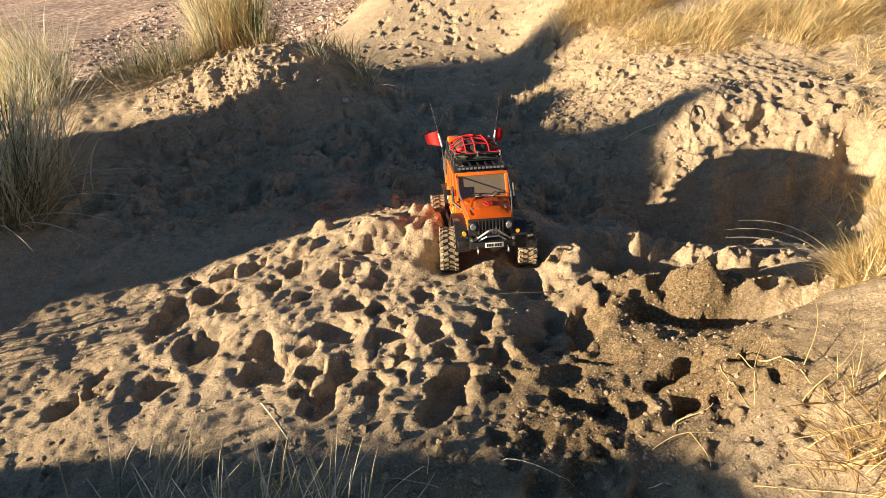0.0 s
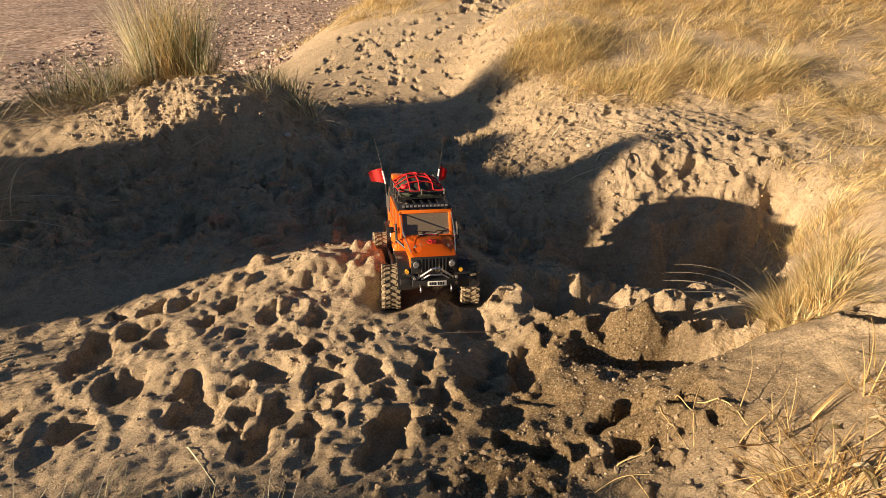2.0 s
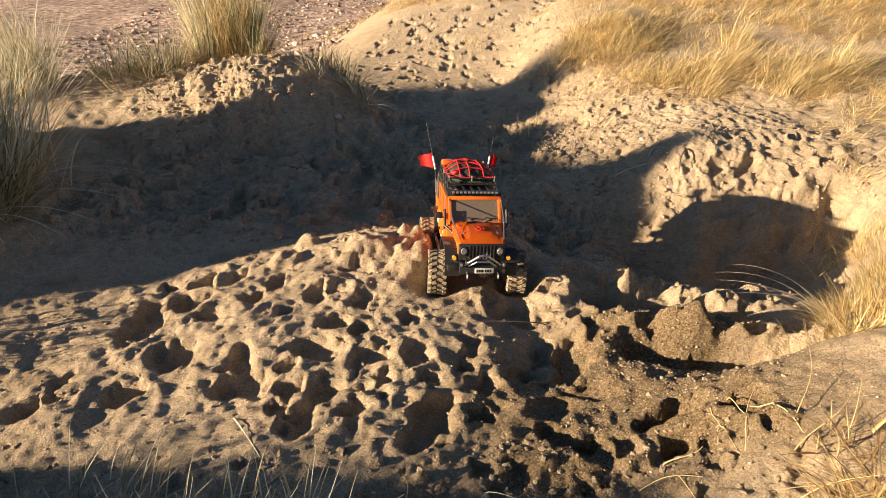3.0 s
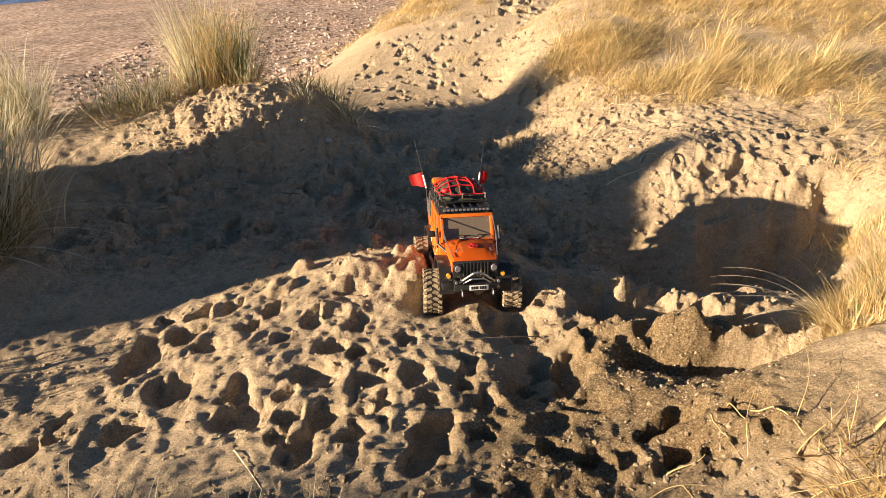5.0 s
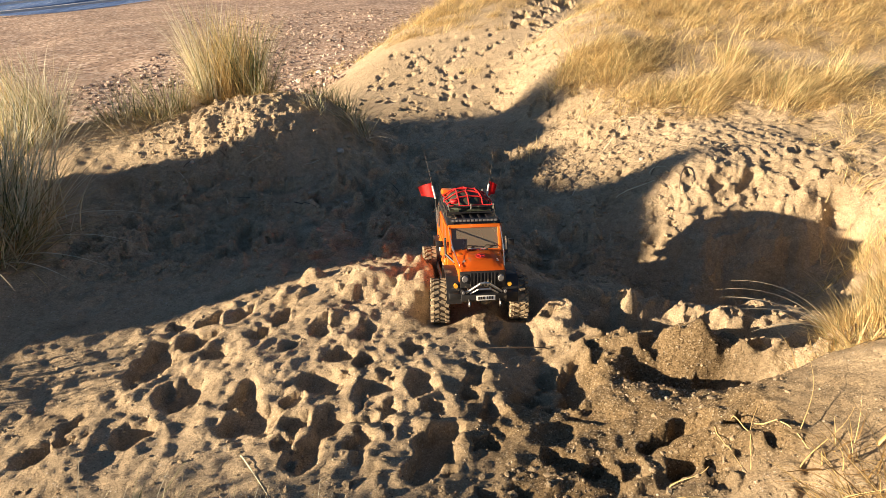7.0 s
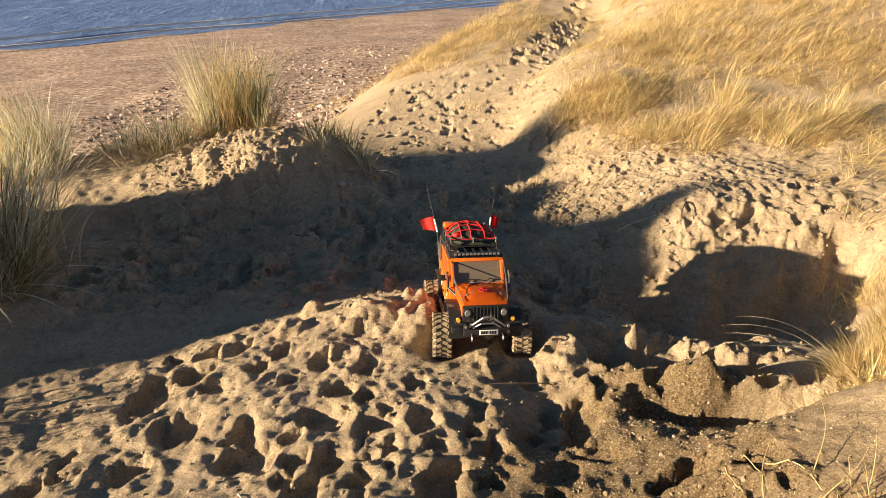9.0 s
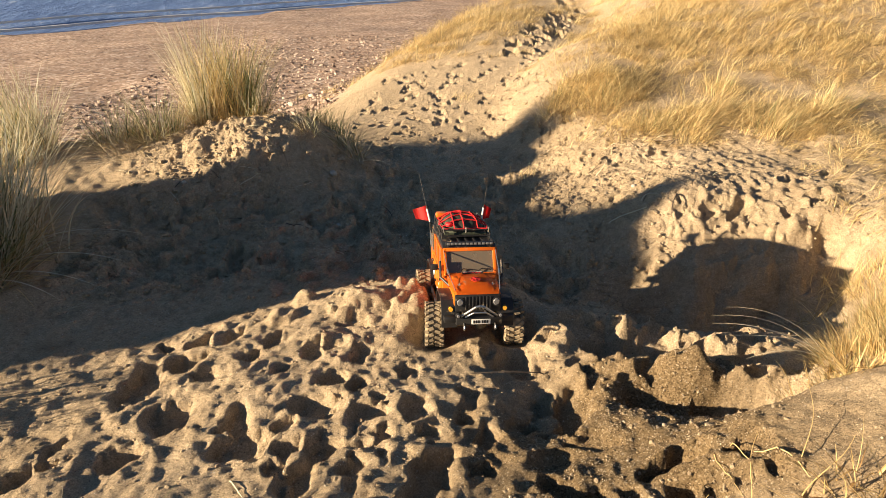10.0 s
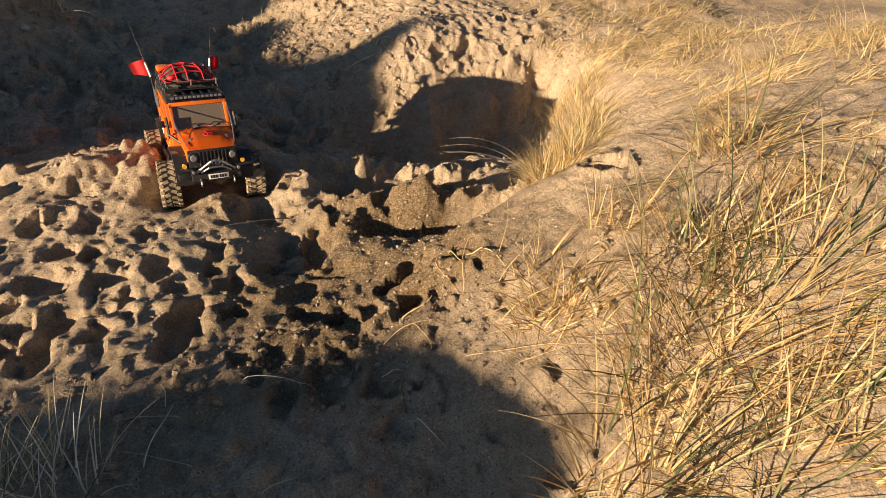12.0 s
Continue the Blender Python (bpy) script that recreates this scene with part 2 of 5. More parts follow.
def along(X, Y, x0, y0, x1, y1, wide):
    """One on the line between two points, falling off to both sides and past the ends."""
    L2 = (x1 - x0) ** 2 + (y1 - y0) ** 2
    u = np.clip(((X - x0) * (x1 - x0) + (Y - y0) * (y1 - y0)) / L2, 0.0, 1.0)
    return np.exp(-((X - x0 - u * (x1 - x0)) ** 2 + (Y - y0 - u * (y1 - y0)) ** 2) / wide ** 2)


# high unseen dune, added seaward to cast shade; crest runs across the sun's direction
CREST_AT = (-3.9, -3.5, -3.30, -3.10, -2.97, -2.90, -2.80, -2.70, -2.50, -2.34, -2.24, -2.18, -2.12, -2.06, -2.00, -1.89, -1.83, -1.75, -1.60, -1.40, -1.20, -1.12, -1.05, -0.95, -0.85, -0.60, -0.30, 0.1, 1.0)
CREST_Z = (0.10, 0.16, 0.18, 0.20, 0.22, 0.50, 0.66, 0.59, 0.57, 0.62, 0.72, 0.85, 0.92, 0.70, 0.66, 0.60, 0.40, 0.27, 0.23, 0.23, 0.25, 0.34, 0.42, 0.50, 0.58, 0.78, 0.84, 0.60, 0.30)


def shade_dune(X, Y, z):
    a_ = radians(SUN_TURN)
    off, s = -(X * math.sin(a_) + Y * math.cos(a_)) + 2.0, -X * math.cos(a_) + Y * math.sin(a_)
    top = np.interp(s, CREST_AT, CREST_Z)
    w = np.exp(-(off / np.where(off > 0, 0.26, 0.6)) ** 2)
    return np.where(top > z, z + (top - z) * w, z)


def base_height(X, Y):
    # the trodden slope in front of the viewer, the hollow, and the path rising beyond it
    z = 0.175 - 0.025 * sm(0.85, 1.2, Y) - 0.03 * sm(1.15, 1.6, Y) - 0.13 * sm(1.66, 2.15, Y) - 0.025 * sm(2.1, 3.0, Y) + 0.10 * sm(3.2, 5.0, Y) + 0.30 * sm(5.0, 9.0, Y)
    z = z - 0.12 * sm(0.15, -1.05, X) * sm(2.1, 1.7, Y) * sm(0.4, 0.8, Y)
    # the bank on the sunny side
    toe = 0.40 + 0.76 * sm(0.98, 1.45, Y) - 0.63 * sm(1.55, 2.60, Y) - 0.12 * sm(3.3, 3.8, Y) + 1.1 * sm(3.9, 6.2, Y) + sm(0.15, -1.2, Y) * (0.35 * np.sin(1.7 * Y) - 0.5 + 0.2 * np.sin(4.1 * Y + 1.0))
    top = 0.62 - 0.26 * sm(1.2, 2.0, Y)
    run = np.logaddexp(0.0, (X - toe) * 18.0) / 18.0
    z = z + top * (1 - np.exp(-(0.80 - 0.34 * sm(1.3, 1.6, Y) * sm(3.3, 2.9, Y) + 0.30 * sm(1.0, 0.6, Y) + 0.10 * sm(1.15, 1.45, Y) * sm(2.3, 1.9, Y)) * run / top))
    z = z + 0.35 * sm(1.2, 3.6, X) * sm(2.2, 5.5, Y) + 0.25 * sm(1.2, 3.5, X) * sm(2.5, 0.5, Y)
    z = z + 0.9 * sm(3.0, 12.0, X)
    z = z + 0.06 * bump(X, Y, 1.0, 2.5, 0.2, 0.25)
    # the crest of the trodden slope, a pocket dug extra deep to hold shade under the grassy lip, and the ridge, rut and
    # coarse heap before it
    z = z + 0.022 * along(X, Y, -0.30, 1.78, 0.16, 1.82, 0.11) + 0.03 * along(X, Y, 0.16, 1.72, 0.40, 1.62, 0.09)
    z = z - 0.07 * sm(0.22, 0.42, X) * sm(1.60, 1.78, Y) * sm(2.55, 2.2, Y) * sm(1.5, 1.2, X)
    U, V = X + 0.05 * lattice_noise(X, Y, 6.0, 51) + 0.022 * lattice_noise(X, Y, 17.0, 52), Y + 0.05 * lattice_noise(X, Y, 6.0, 53) + 0.022 * lattice_noise(X, Y, 17.0, 54)
    z = z - 0.09 * sm(0.58, 0.80, U) * sm(1.60, 1.35, U) * sm(1.56, 1.70, V) * sm(2.26, 2.02, V)
    z = z - 0.12 * bump(U, V, 1.10, 1.90, 0.24, 0.18) - 0.11 * bump(U, V, 1.23, 1.99, 0.22, 0.12, 0.2) - 0.12 * bump(U, V, 1.46, 2.09, 0.14, 0.09, 0.5)
    z = z + 0.052 * along(X, Y, 0.44, 1.35, 0.62, 1.31, 0.07) + 0.060 * along(X, Y, 0.62, 1.31, 0.98, 1.22, 0.06)
    for x0, y0, x1, y1, wide, floor_z, rise in ((0.50, 1.245, 0.88, 1.135, 0.050, 0.105, 0.16), (0.46, 1.475, 0.84, 1.42, 0.045, 0.03, 0.10)):
        w = np.clip(1.4 * along(X, Y, x0, y0, x1, y1, wide) - 0.1, 0.0, 1.0)
        z = np.minimum(z, z * (1 - w) + w * (floor_z + rise * (X - x0)))
    z = z + 0.035 * bump(X, Y, 0.44, 1.13, 0.14, 0.10) - 0.055 * bump(X, Y, 0.26, 1.24, 0.07, 0.12)
    # the bank on the seaward side
    z = z + 0.22 * bump(X, Y, -1.15, 3.02, 0.95, 0.30, 0.13) * sm(-0.20, -0.60, X)
    z = z + 0.10 * bump(X, Y, -0.56, 3.08, 0.34, 0.24) + 0.10 * bump(X, Y, -0.80, 2.92, 0.28, 0.20)
    z = z + 0.15 * bump(X, Y, -1.65, 1.90, 0.36, 0.36)
    # the path beyond tilts towards the sea
    z = z + (0.30 * sm(-0.9, 1.1, X) - 0.15) * sm(3.4, 4.6, Y)
    # mounds that carry grass
    z = z + 0.07 * bump(X, Y, 0.15, 5.9, 0.8, 0.7) + 0.10 * bump(X, Y, 0.85, 3.75, 0.3, 0.25)
    # dunes beside and behind the viewer
    z = z + 0.5 * bump(X, Y, 0.5, -4.0, 3.5, 1.8) + 0.5 * bump(X, Y, -5.0, -2.0, 2.0, 2.4)
    # added dune out of view that shades the hollow and the foreground
    z = shade_dune(X, Y, z)
    # down to the beach
    out = SHORE[0] * X + SHORE[1] * Y
    beach = -0.55 - 0.090 * np.maximum(out - 3.0, 0)
    beach = np.maximum(beach, -3.2)
    d = dune_edge(Y) - X
    w = (0.45 * sm(-0.5, 0.5, d) + 0.55 * sm(-0.2, 2.2, d)) * sm(3.25, 4.3, Y)
    w = np.maximum(w, sm(-3.5, -5.0, X) * sm(0.0, 4.0, out))
    return z * (1 - w) + beach * w


# footprints and pits in the slope: x, y, half width, half length
PITS_LOW = [(-0.72, 1.43, 0.062, 0.122), (-0.6, 1.26, 0.062, 0.074), (-0.64, 1.49, 0.049, 0.051), (-0.55, 1.41, 0.041, 0.034), (-0.43, 1.23, 0.05, 0.047), (-0.41, 1.15, 0.054, 0.044), (-0.67, 1.14, 0.049, 0.044), (-0.82, 1.18, 0.02, 0.044), (-0.8, 1.12, 0.024, 0.023), (-0.85, 1.08, 0.054, 0.042), (-0.46, 1.48, 0.035, 0.035), (-0.54, 1.6, 0.037, 0.042), (-0.63, 1.6, 0.031, 0.049), (-0.42, 1.56, 0.026, 0.057), (-0.35, 1.17, 0.035, 0.035), (-0.31, 1.07, 0.025, 0.032), (-0.73, 1.59, 0.035, 0.037), (-0.29, 1.48, 0.032, 0.046), (-0.37, 1.41, 0.02, 0.032), (-0.23, 1.36, 0.036, 0.05)]
PITS_MID = [(-0.17, 1.46, 0.027, 0.045), (-0.16, 1.33, 0.025, 0.031), (-0.11, 1.28, 0.02, 0.023), (-0.05, 1.38, 0.04, 0.034), (-0.03, 1.23, 0.03, 0.056), (-0.12, 1.23, 0.044, 0.03), (-0.26, 1.26, 0.06, 0.042), (-0.31, 1.2, 0.027, 0.028), (-0.21, 1.12, 0.043, 0.051), (-0.3, 1.12, 0.028, 0.033), (-0.25, 1.02, 0.041, 0.06), (-0.15, 1.05, 0.029, 0.034), (-0.09, 1.15, 0.025, 0.031), (-0.09, 1.09, 0.012, 0.024), (-0.14, 1.12, 0.023, 0.014), (-0.14, 1.0, 0.016, 0.029), (-0.0, 1.01, 0.054, 0.095), (0.01, 1.15, 0.025, 0.027), (0.1, 1.27, 0.027, 0.046), (0.08, 1.2, 0.026, 0.023)]
PITS_HIGH = [(0.13, 1.13, 0.025, 0.036), (0.11, 1.03, 0.031, 0.029), (0.21, 1.18, 0.037, 0.031), (0.27, 1.28, 0.031, 0.043), (0.33, 1.23, 0.051, 0.103), (0.45, 0.99, 0.061, 0.031), (0.46, 0.91, 0.041, 0.039), (0.5, 0.99, 0.031, 0.025), (0.56, 0.96, 0.019, 0.016), (0.31, 0.94, 0.028, 0.022), (0.25, 0.96, 0.046, 0.034), (-0.21, 1.6, 0.045, 0.025), (-0.25, 1.5, 0.025, 0.023), (0.21, 1.43, 0.059, 0.063), (0.44, 1.53, 0.063, 0.084), (0.39, 1.59, 0.08, 0.047), (0.62, 1.52, 0.097, 0.035), (0.71, 1.24, 0.13, 0.034)]
# crumbling ridges and clods between them: x, y, half width, half length, height
CLODS = [(-0.37, 1.77, 0.035, 0.028, 0.032), (-0.19, 1.7, 0.074, 0.074, 0.032), (-0.04, 1.64, 0.059, 0.052, 0.032), (-0.41, 1.67, 0.05, 0.034, 0.03), (0.13, 1.51, 0.016, 0.08, 0.032), (0.33, 1.5, 0.065, 0.049, 0.032), (0.4, 1.95, 0.054, 0.023, 0.032), (0.51, 1.93, 0.023, 0.02, 0.032), (0.53, 1.56, 0.026, 0.04, 0.045), (0.69, 1.54, 0.036, 0.045, 0.045), (0.8, 1.51, 0.055, 0.032, 0.03), (-0.06, 1.76, 0.034, 0.027, 0.032)]
CLODS_FAR = [(-0.37, 2.62, 0.055, 0.05, 0.05), (-0.29, 2.53, 0.033, 0.038, 0.035), (0.44, 2.42, 0.055, 0.046, 0.035), (-0.17, 2.01, 0.012, 0.02, 0.05), (0.88, 2.2, 0.054, 0.04, 0.018), (0.99, 2.18, 0.059, 0.05, 0.018), (1.07, 2.16, 0.02, 0.035, 0.018), (0.33, 2.35, 0.04, 0.031, 0.025), (-0.8, 2.81, 0.055, 0.06, 0.035), (-0.86, 2.76, 0.04, 0.045, 0.03), (-0.72, 2.75, 0.032, 0.04, 0.035), (-0.7, 2.83, 0.045, 0.045, 0.03), (-0.98, 2.76, 0.045, 0.045, 0.02), (-1.02, 2.84, 0.04, 0.045, 0.02)]


def lattice_noise(X, Y, scale, seed):
    """Smooth value noise between -1 and 1."""
    g = np.random.RandomState(seed).rand(256, 256) * 2 - 1
    u, v = X * scale + 37.3, Y * scale + 91.7
    i, j = np.floor(u).astype(int), np.floor(v).astype(int)
    fu, fv = u - i, v - j
    fu, fv = fu * fu * (3 - 2 * fu), fv * fv * (3 - 2 * fv)
    i0, i1, j0, j1 = i % 256, (i + 1) % 256, j % 256, (j + 1) % 256
    return (g[i0, j0] * (1 - fu) + g[i1, j0] * fu) * (1 - fv) + (g[i0, j1] * (1 - fu) + g[i1, j1] * fu) * fv


class Marks:
    """Pits, rims and heaps laid over each other: the deepest pit and the highest heap count, not their sum."""

    def __init__(self, X, Y):
        self.X, self.Y = X, Y
        self.pit, self.rim, self.pile = np.zeros_like(X), np.zeros_like(X), np.zeros_like(X)
        self.gx, self.gy = X[:, 0], Y[0, :]

    def window(self, cx, cy, reach):
        i0, i1 = np.searchsorted(self.gx, (cx - reach, cx + reach))
        j0, j1 = np.searchsorted(self.gy, (cy - reach, cy + reach))
        w = (slice(i0, i1), slice(j0, j1))
        return w, self.X[w], self.Y[w]

    def press(self, cx, cy, rx, ry, depth, turn=0.0, rim=0.3):
        """One footprint: a flat-bottomed pit with a pushed-up rim."""
        w, X, Y = self.window(cx, cy, 2.2 * max(rx, ry))
        if not X.size:
            return
        x = X - cx + 0.34 * rx * lattice_noise(X, Y, 0.9 / max(rx, 0.015), 41) + 0.004 * lattice_noise(X, Y, 45.0, 42)
        y = Y - cy + 0.34 * rx * lattice_noise(X, Y, 0.9 / max(rx, 0.015), 43) + 0.004 * lattice_noise(X, Y, 45.0, 44)
        c, s = math.cos(turn), math.sin(turn)
        wob = 1 + 0.34 * lattice_noise(X, Y, 1.6 / max(rx, 0.02), 5) + 0.20 * lattice_noise(X, Y, 60.0, 10)
        d = np.sqrt(((x * c + y * s) / rx) ** 2 + ((-x * s + y * c) / ry) ** 2) * wob
        self.pit[w] = np.maximum(self.pit[w], depth * (1 - sm(0.66, 1.08, d)))
        self.rim[w] = np.maximum(self.rim[w], rim * depth * np.exp(-((d - 1.3) / 0.28) ** 2))

    def heap(self, cx, cy, rx, ry, high):
        w, X, Y = self.window(cx, cy, 2.4 * max(rx, ry))
        if not X.size:
            return
        x, y = X - cx, Y - cy
        wob = 1 + 0.35 * lattice_noise(X, Y, 26.0, 8) + 0.22 * lattice_noise(X, Y, 60.0, 9)
        d = np.sqrt((x / rx) ** 2 + (y / ry) ** 2) * wob
        self.pile[w] = np.maximum(self.pile[w], high * sm(1.15, 0.45, d) * (0.85 + 0.35 * lattice_noise(X, Y, 38.0, 19)))

    def laid(self):
        return self.pile * (1 - 0.7 * np.clip(self.pit / 0.02, 0, 1)) + self.rim * (1 - np.clip(self.pit / 0.012, 0, 1)) - self.pit


CAR_AT, CAR_HEADING, CAR_FRONT, CAR_REAR = (0.112, 1.700), -85.0, 0.090, 0.015   # heights of the sand under the axles


def ridges(X, Y):
    """Sharp crumbling crests left standing between the trodden pits."""
    i0, i1 = np.searchsorted(X[:, 0], (-1.2, 0.75))
    j0, j1 = np.searchsorted(Y[0, :], (0.75, 2.05))
    w = (slice(i0, i1), slice(j0, j1))
    x = X[w] + 0.014 * lattice_noise(X[w], Y[w], 22.0, 31) + 0.006 * lattice_noise(X[w], Y[w], 55.0, 32)
    y = Y[w] + 0.014 * lattice_noise(X[w], Y[w], 22.0, 33) + 0.006 * lattice_noise(X[w], Y[w], 55.0, 34)
    near = np.full(x.shape, 9.0)
    second = np.full(x.shape, 9.0)
    for cx, cy, rx, ry in PITS_LOW + PITS_MID + PITS_HIGH:
        d = np.hypot(x - cx, (y - cy) * 0.8) - 0.8 * rx
        second = np.minimum(second, np.maximum(near, d))
        near = np.minimum(near, d)
    edge = second - near
    rough = 0.75 + 0.5 * lattice_noise(x, y, 16.0, 35) + 0.3 * lattice_noise(x, y, 45.0, 36)
    out = np.zeros_like(X)
    out[w] = 0.010 * np.clip(rough, 0.1, 1.5) * np.exp(-(edge / 0.028) ** 1.6) * sm(0.10, 0.05, near) * sm(0.80, 0.95, Y[w]) * sm(2.0, 1.85, Y[w]) * sm(0.42, 0.25, X[w])
    return out


def full_height(X, Y):
    Z = base_height(X, Y)
    Z += 0.020 * lattice_noise(X, Y, 3.0, 1) * sm(4, 3, Y) * sm(-6, -2, Y) + (0.003 + 0.007 * sm(3.8, 3.0, Y)) * sm(-2.4, -0.5, Y) * sm(9, 5, abs(X)) * lattice_noise(X, Y, 8.0, 2) + 0.05 * lattice_noise(X, Y, 0.7, 3) * sm(3, 8, np.hypot(X, Y - 2))
    rs = np.random.RandomState(11)
    marks = Marks(X, Y)
    # trodden sand in the hollow: shallow, overlapping prints
    for k in range(330):
        x, y = rs.uniform(-1.3, 0.9), rs.uniform(1.98, 3.15)
        r = rs.uniform(0.03, 0.06)
        if x < -0.4 and y > 2.62 or x > 0.52 + 0.1 * (2.6 - y):
            continue
        marks.press(x, y, r, r * rs.uniform(1.0, 1.6), rs.uniform(0.016, 0.036), rs.uniform(0, 3.1), 0.45)
    # prints on the path beyond, and going away up the dune
    for k in range(210):
        y = 3.3 + 1.9 * rs.rand() ** 1.3
        x = rs.uniform(-0.55 + 0.1 * (y - 3.2), 0.75 + 0.15 * (y - 3.2))
        marks.press(x, y, rs.uniform(0.018, 0.042), rs.uniform(0.018, 0.040), rs.uniform(0.010, 0.020), rs.uniform(-0.8, 0.8), 0.05)
    for k in range(34):
        y = rs.uniform(5.0, 7.4)
        x = 0.62 + 0.42 * (y - 5.0) + rs.uniform(-0.16, 0.16)
        marks.press(x, y, rs.uniform(0.03, 0.06), rs.uniform(0.04, 0.08), 0.035, rs.uniform(-0.6, 0.6), 0.2)
    # scuffed sand and scattered prints on the sunny bank
    for k in range(120):
        y = rs.uniform(1.9, 3.4)
        x = 0.66 + abs(rs.normal(0, 0.42))
        r = rs.uniform(0.010, 0.022)
        marks.press(x, y, r * rs.uniform(1.2, 2.4), r, rs.uniform(0.006, 0.014), rs.uniform(-0.6, 0.6), 0.3)
    for x, y in ((1.44, 2.50), (1.47, 2.34), (1.62, 2.55), (1.20, 2.36), (1.36, 2.30), (1.08, 2.36)):
        marks.press(x, y, 0.050, 0.028, 0.030, 0.4, 0.3)
    # crumbs on the seaward bank
    for k in range(70):
        x, y = rs.normal(-0.82, 0.16), rs.uniform(2.66, 2.98)
        r = rs.uniform(0.010, 0.026)
        (marks.press if k % 3 == 0 else marks.heap)(x, y, r, r, rs.uniform(0.005, 0.014))
    # crumbs in the hollow and on the sunny bank
    for k in range(900):
        if k % 2 == 0:
            x, y = rs.uniform(-1.2, 0.8), rs.uniform(1.95, 3.2)
        else:
            y = rs.uniform(2.0, 3.4)
            x = 0.62 + abs(rs.normal(0, 0.4))
        r = rs.uniform(0.008, 0.020)
        if x < -0.4 and y > 2.62:
            continue
        marks.heap(x, y, r, r * rs.uniform(0.7, 1.3), rs.uniform(0.002, 0.006))
    # lumpy shaded sand at the viewer's feet
    for k in range(300):
        x, y = rs.uniform(-0.9, 0.6), rs.uniform(0.25, 0.92)
        r = rs.uniform(0.010, 0.035)
        (marks.press if k % 3 == 0 else marks.heap)(x, y, r, r * rs.uniform(0.7, 1.4), rs.uniform(0.005, 0.018))
    for k in range(120):
        x, y = rs.uniform(0.5, 1.5), rs.uniform(0.2, 1.2)
        r = rs.uniform(0.010, 0.035)
        (marks.press if k % 3 == 0 else marks.heap)(x, y, r, r * rs.uniform(0.7, 1.4), rs.uniform(0.003, 0.008))
    # small crumbs all over the slope
    for k in range(260):
        x, y = rs.uniform(-1.0, 1.0), rs.uniform(0.75, 1.9)
        r = rs.uniform(0.008, 0.018)
        marks.heap(x, y, r, r, rs.uniform(0.002, 0.005))
    for x, y, rx, ry, h in CLODS + CLODS_FAR:
        marks.heap(x, y, rx * 1.15, ry * 1.15, h)
    for n_, (x, y, rx, ry) in enumerate(PITS_LOW + PITS_MID + PITS_HIGH):
        marks.press(x, y, rx * 0.92, ry * 0.86, min(0.036, 0.60 * min(rx, ry) + 0.006) * (1.0 + 0.9 * (x > 0.30 and y < 1.1)), 0.3 * math.sin(n_ * 2.4), 0.12)
    # hollows and knobs of the coarse heap, and a burrow in the bank
    for k in range(46):
        x, y = rs.uniform(0.22, 0.62), rs.uniform(0.70, 1.30)
        r = rs.uniform(0.018, 0.04)
        if k % 3 == 0:
            marks.press(x, y, r, r * 1.4, rs.uniform(0.006, 0.016), rs.uniform(0, 3.1), 0.35)
        else:
            marks.heap(x, y, r * 1.3, r * 1.3, rs.uniform(0.006, 0.016))
    for k in range(70):
        x, y = rs.uniform(0.45, 1.4), rs.uniform(1.5, 2.3)
        r = rs.uniform(0.02, 0.05)
        (marks.press if k % 2 else marks.heap)(x, y, r * 1.3, r, rs.uniform(0.004, 0.010))
    # crumbled crest of the ridge and broken ledges of the pocket
    for k in range(150):
        x = rs.uniform(0.30, 0.98)
        y = 1.37 - 0.26 * (x - 0.46) + rs.normal(0, 0.055)
        r = rs.uniform(0.010, 0.032)
        (marks.press if k % 3 == 0 else marks.heap)(x, y, r * 1.3, r, rs.uniform(0.006, 0.020))
    for k in range(60):
        x, y = rs.uniform(0.45, 0.95), rs.normal(1.54, 0.035)
        r = rs.uniform(0.010, 0.028)
        (marks.press if k % 2 == 0 else marks.heap)(x, y, r * 1.3, r, rs.uniform(0.006, 0.018))
    for k in range(120):
        x, y = rs.uniform(0.95, 1.65), rs.uniform(2.08, 2.45)
        r = rs.uniform(0.010, 0.030)
        (marks.press if k % 3 else marks.heap)(x, y, r * rs.uniform(1.2, 2.0), r, rs.uniform(0.004, 0.011), *((rs.uniform(-0.5, 0.5), 0.3) if k % 3 else ()))
    marks.press(0.90, 1.00, 0.036, 0.038, 0.11, 0.3, 0.1)
    # worn tread behind the car
    for k in range(10):
        marks.press(0.02 - 0.004 * k, 1.98 + 0.035 * k, 0.028, 0.022, 0.008, 0.0, 0.4)
        marks.press(0.20 - 0.004 * k, 2.00 + 0.035 * k, 0.028, 0.022, 0.008, 0.0, 0.4)
    Z += marks.laid() + ridges(X, Y)
    fine = sm(5.0, 2.6, np.hypot(X, Y - 1.9)) * sm(-0.3, 0.3, Y) * (0.25 + 0.75 * sm(3.7, 3.0, Y))
    Z += fine * (1 - 0.35 * sm(1.95, 1.75, Y)) * (0.0060 * lattice_noise(X, Y, 24.0, 4) + 0.0050 * lattice_noise(X, Y, 50.0, 6) + 0.0032 * lattice_noise(X, Y, 95.0, 7))
    # sand pressed flat under the car's four wheels
    t = radians(CAR_HEADING)
    for ax, z in ((0.160, CAR_FRONT), (-0.153, CAR_REAR)):
        for ay in (-0.106, 0.106):
            cx, cy = CAR_AT[0] + ax * math.cos(t) - ay * math.sin(t), CAR_AT[1] + ax * math.sin(t) + ay * math.cos(t)
            w = sm(0.085, 0.032, np.hypot(X - cx, Y - cy))
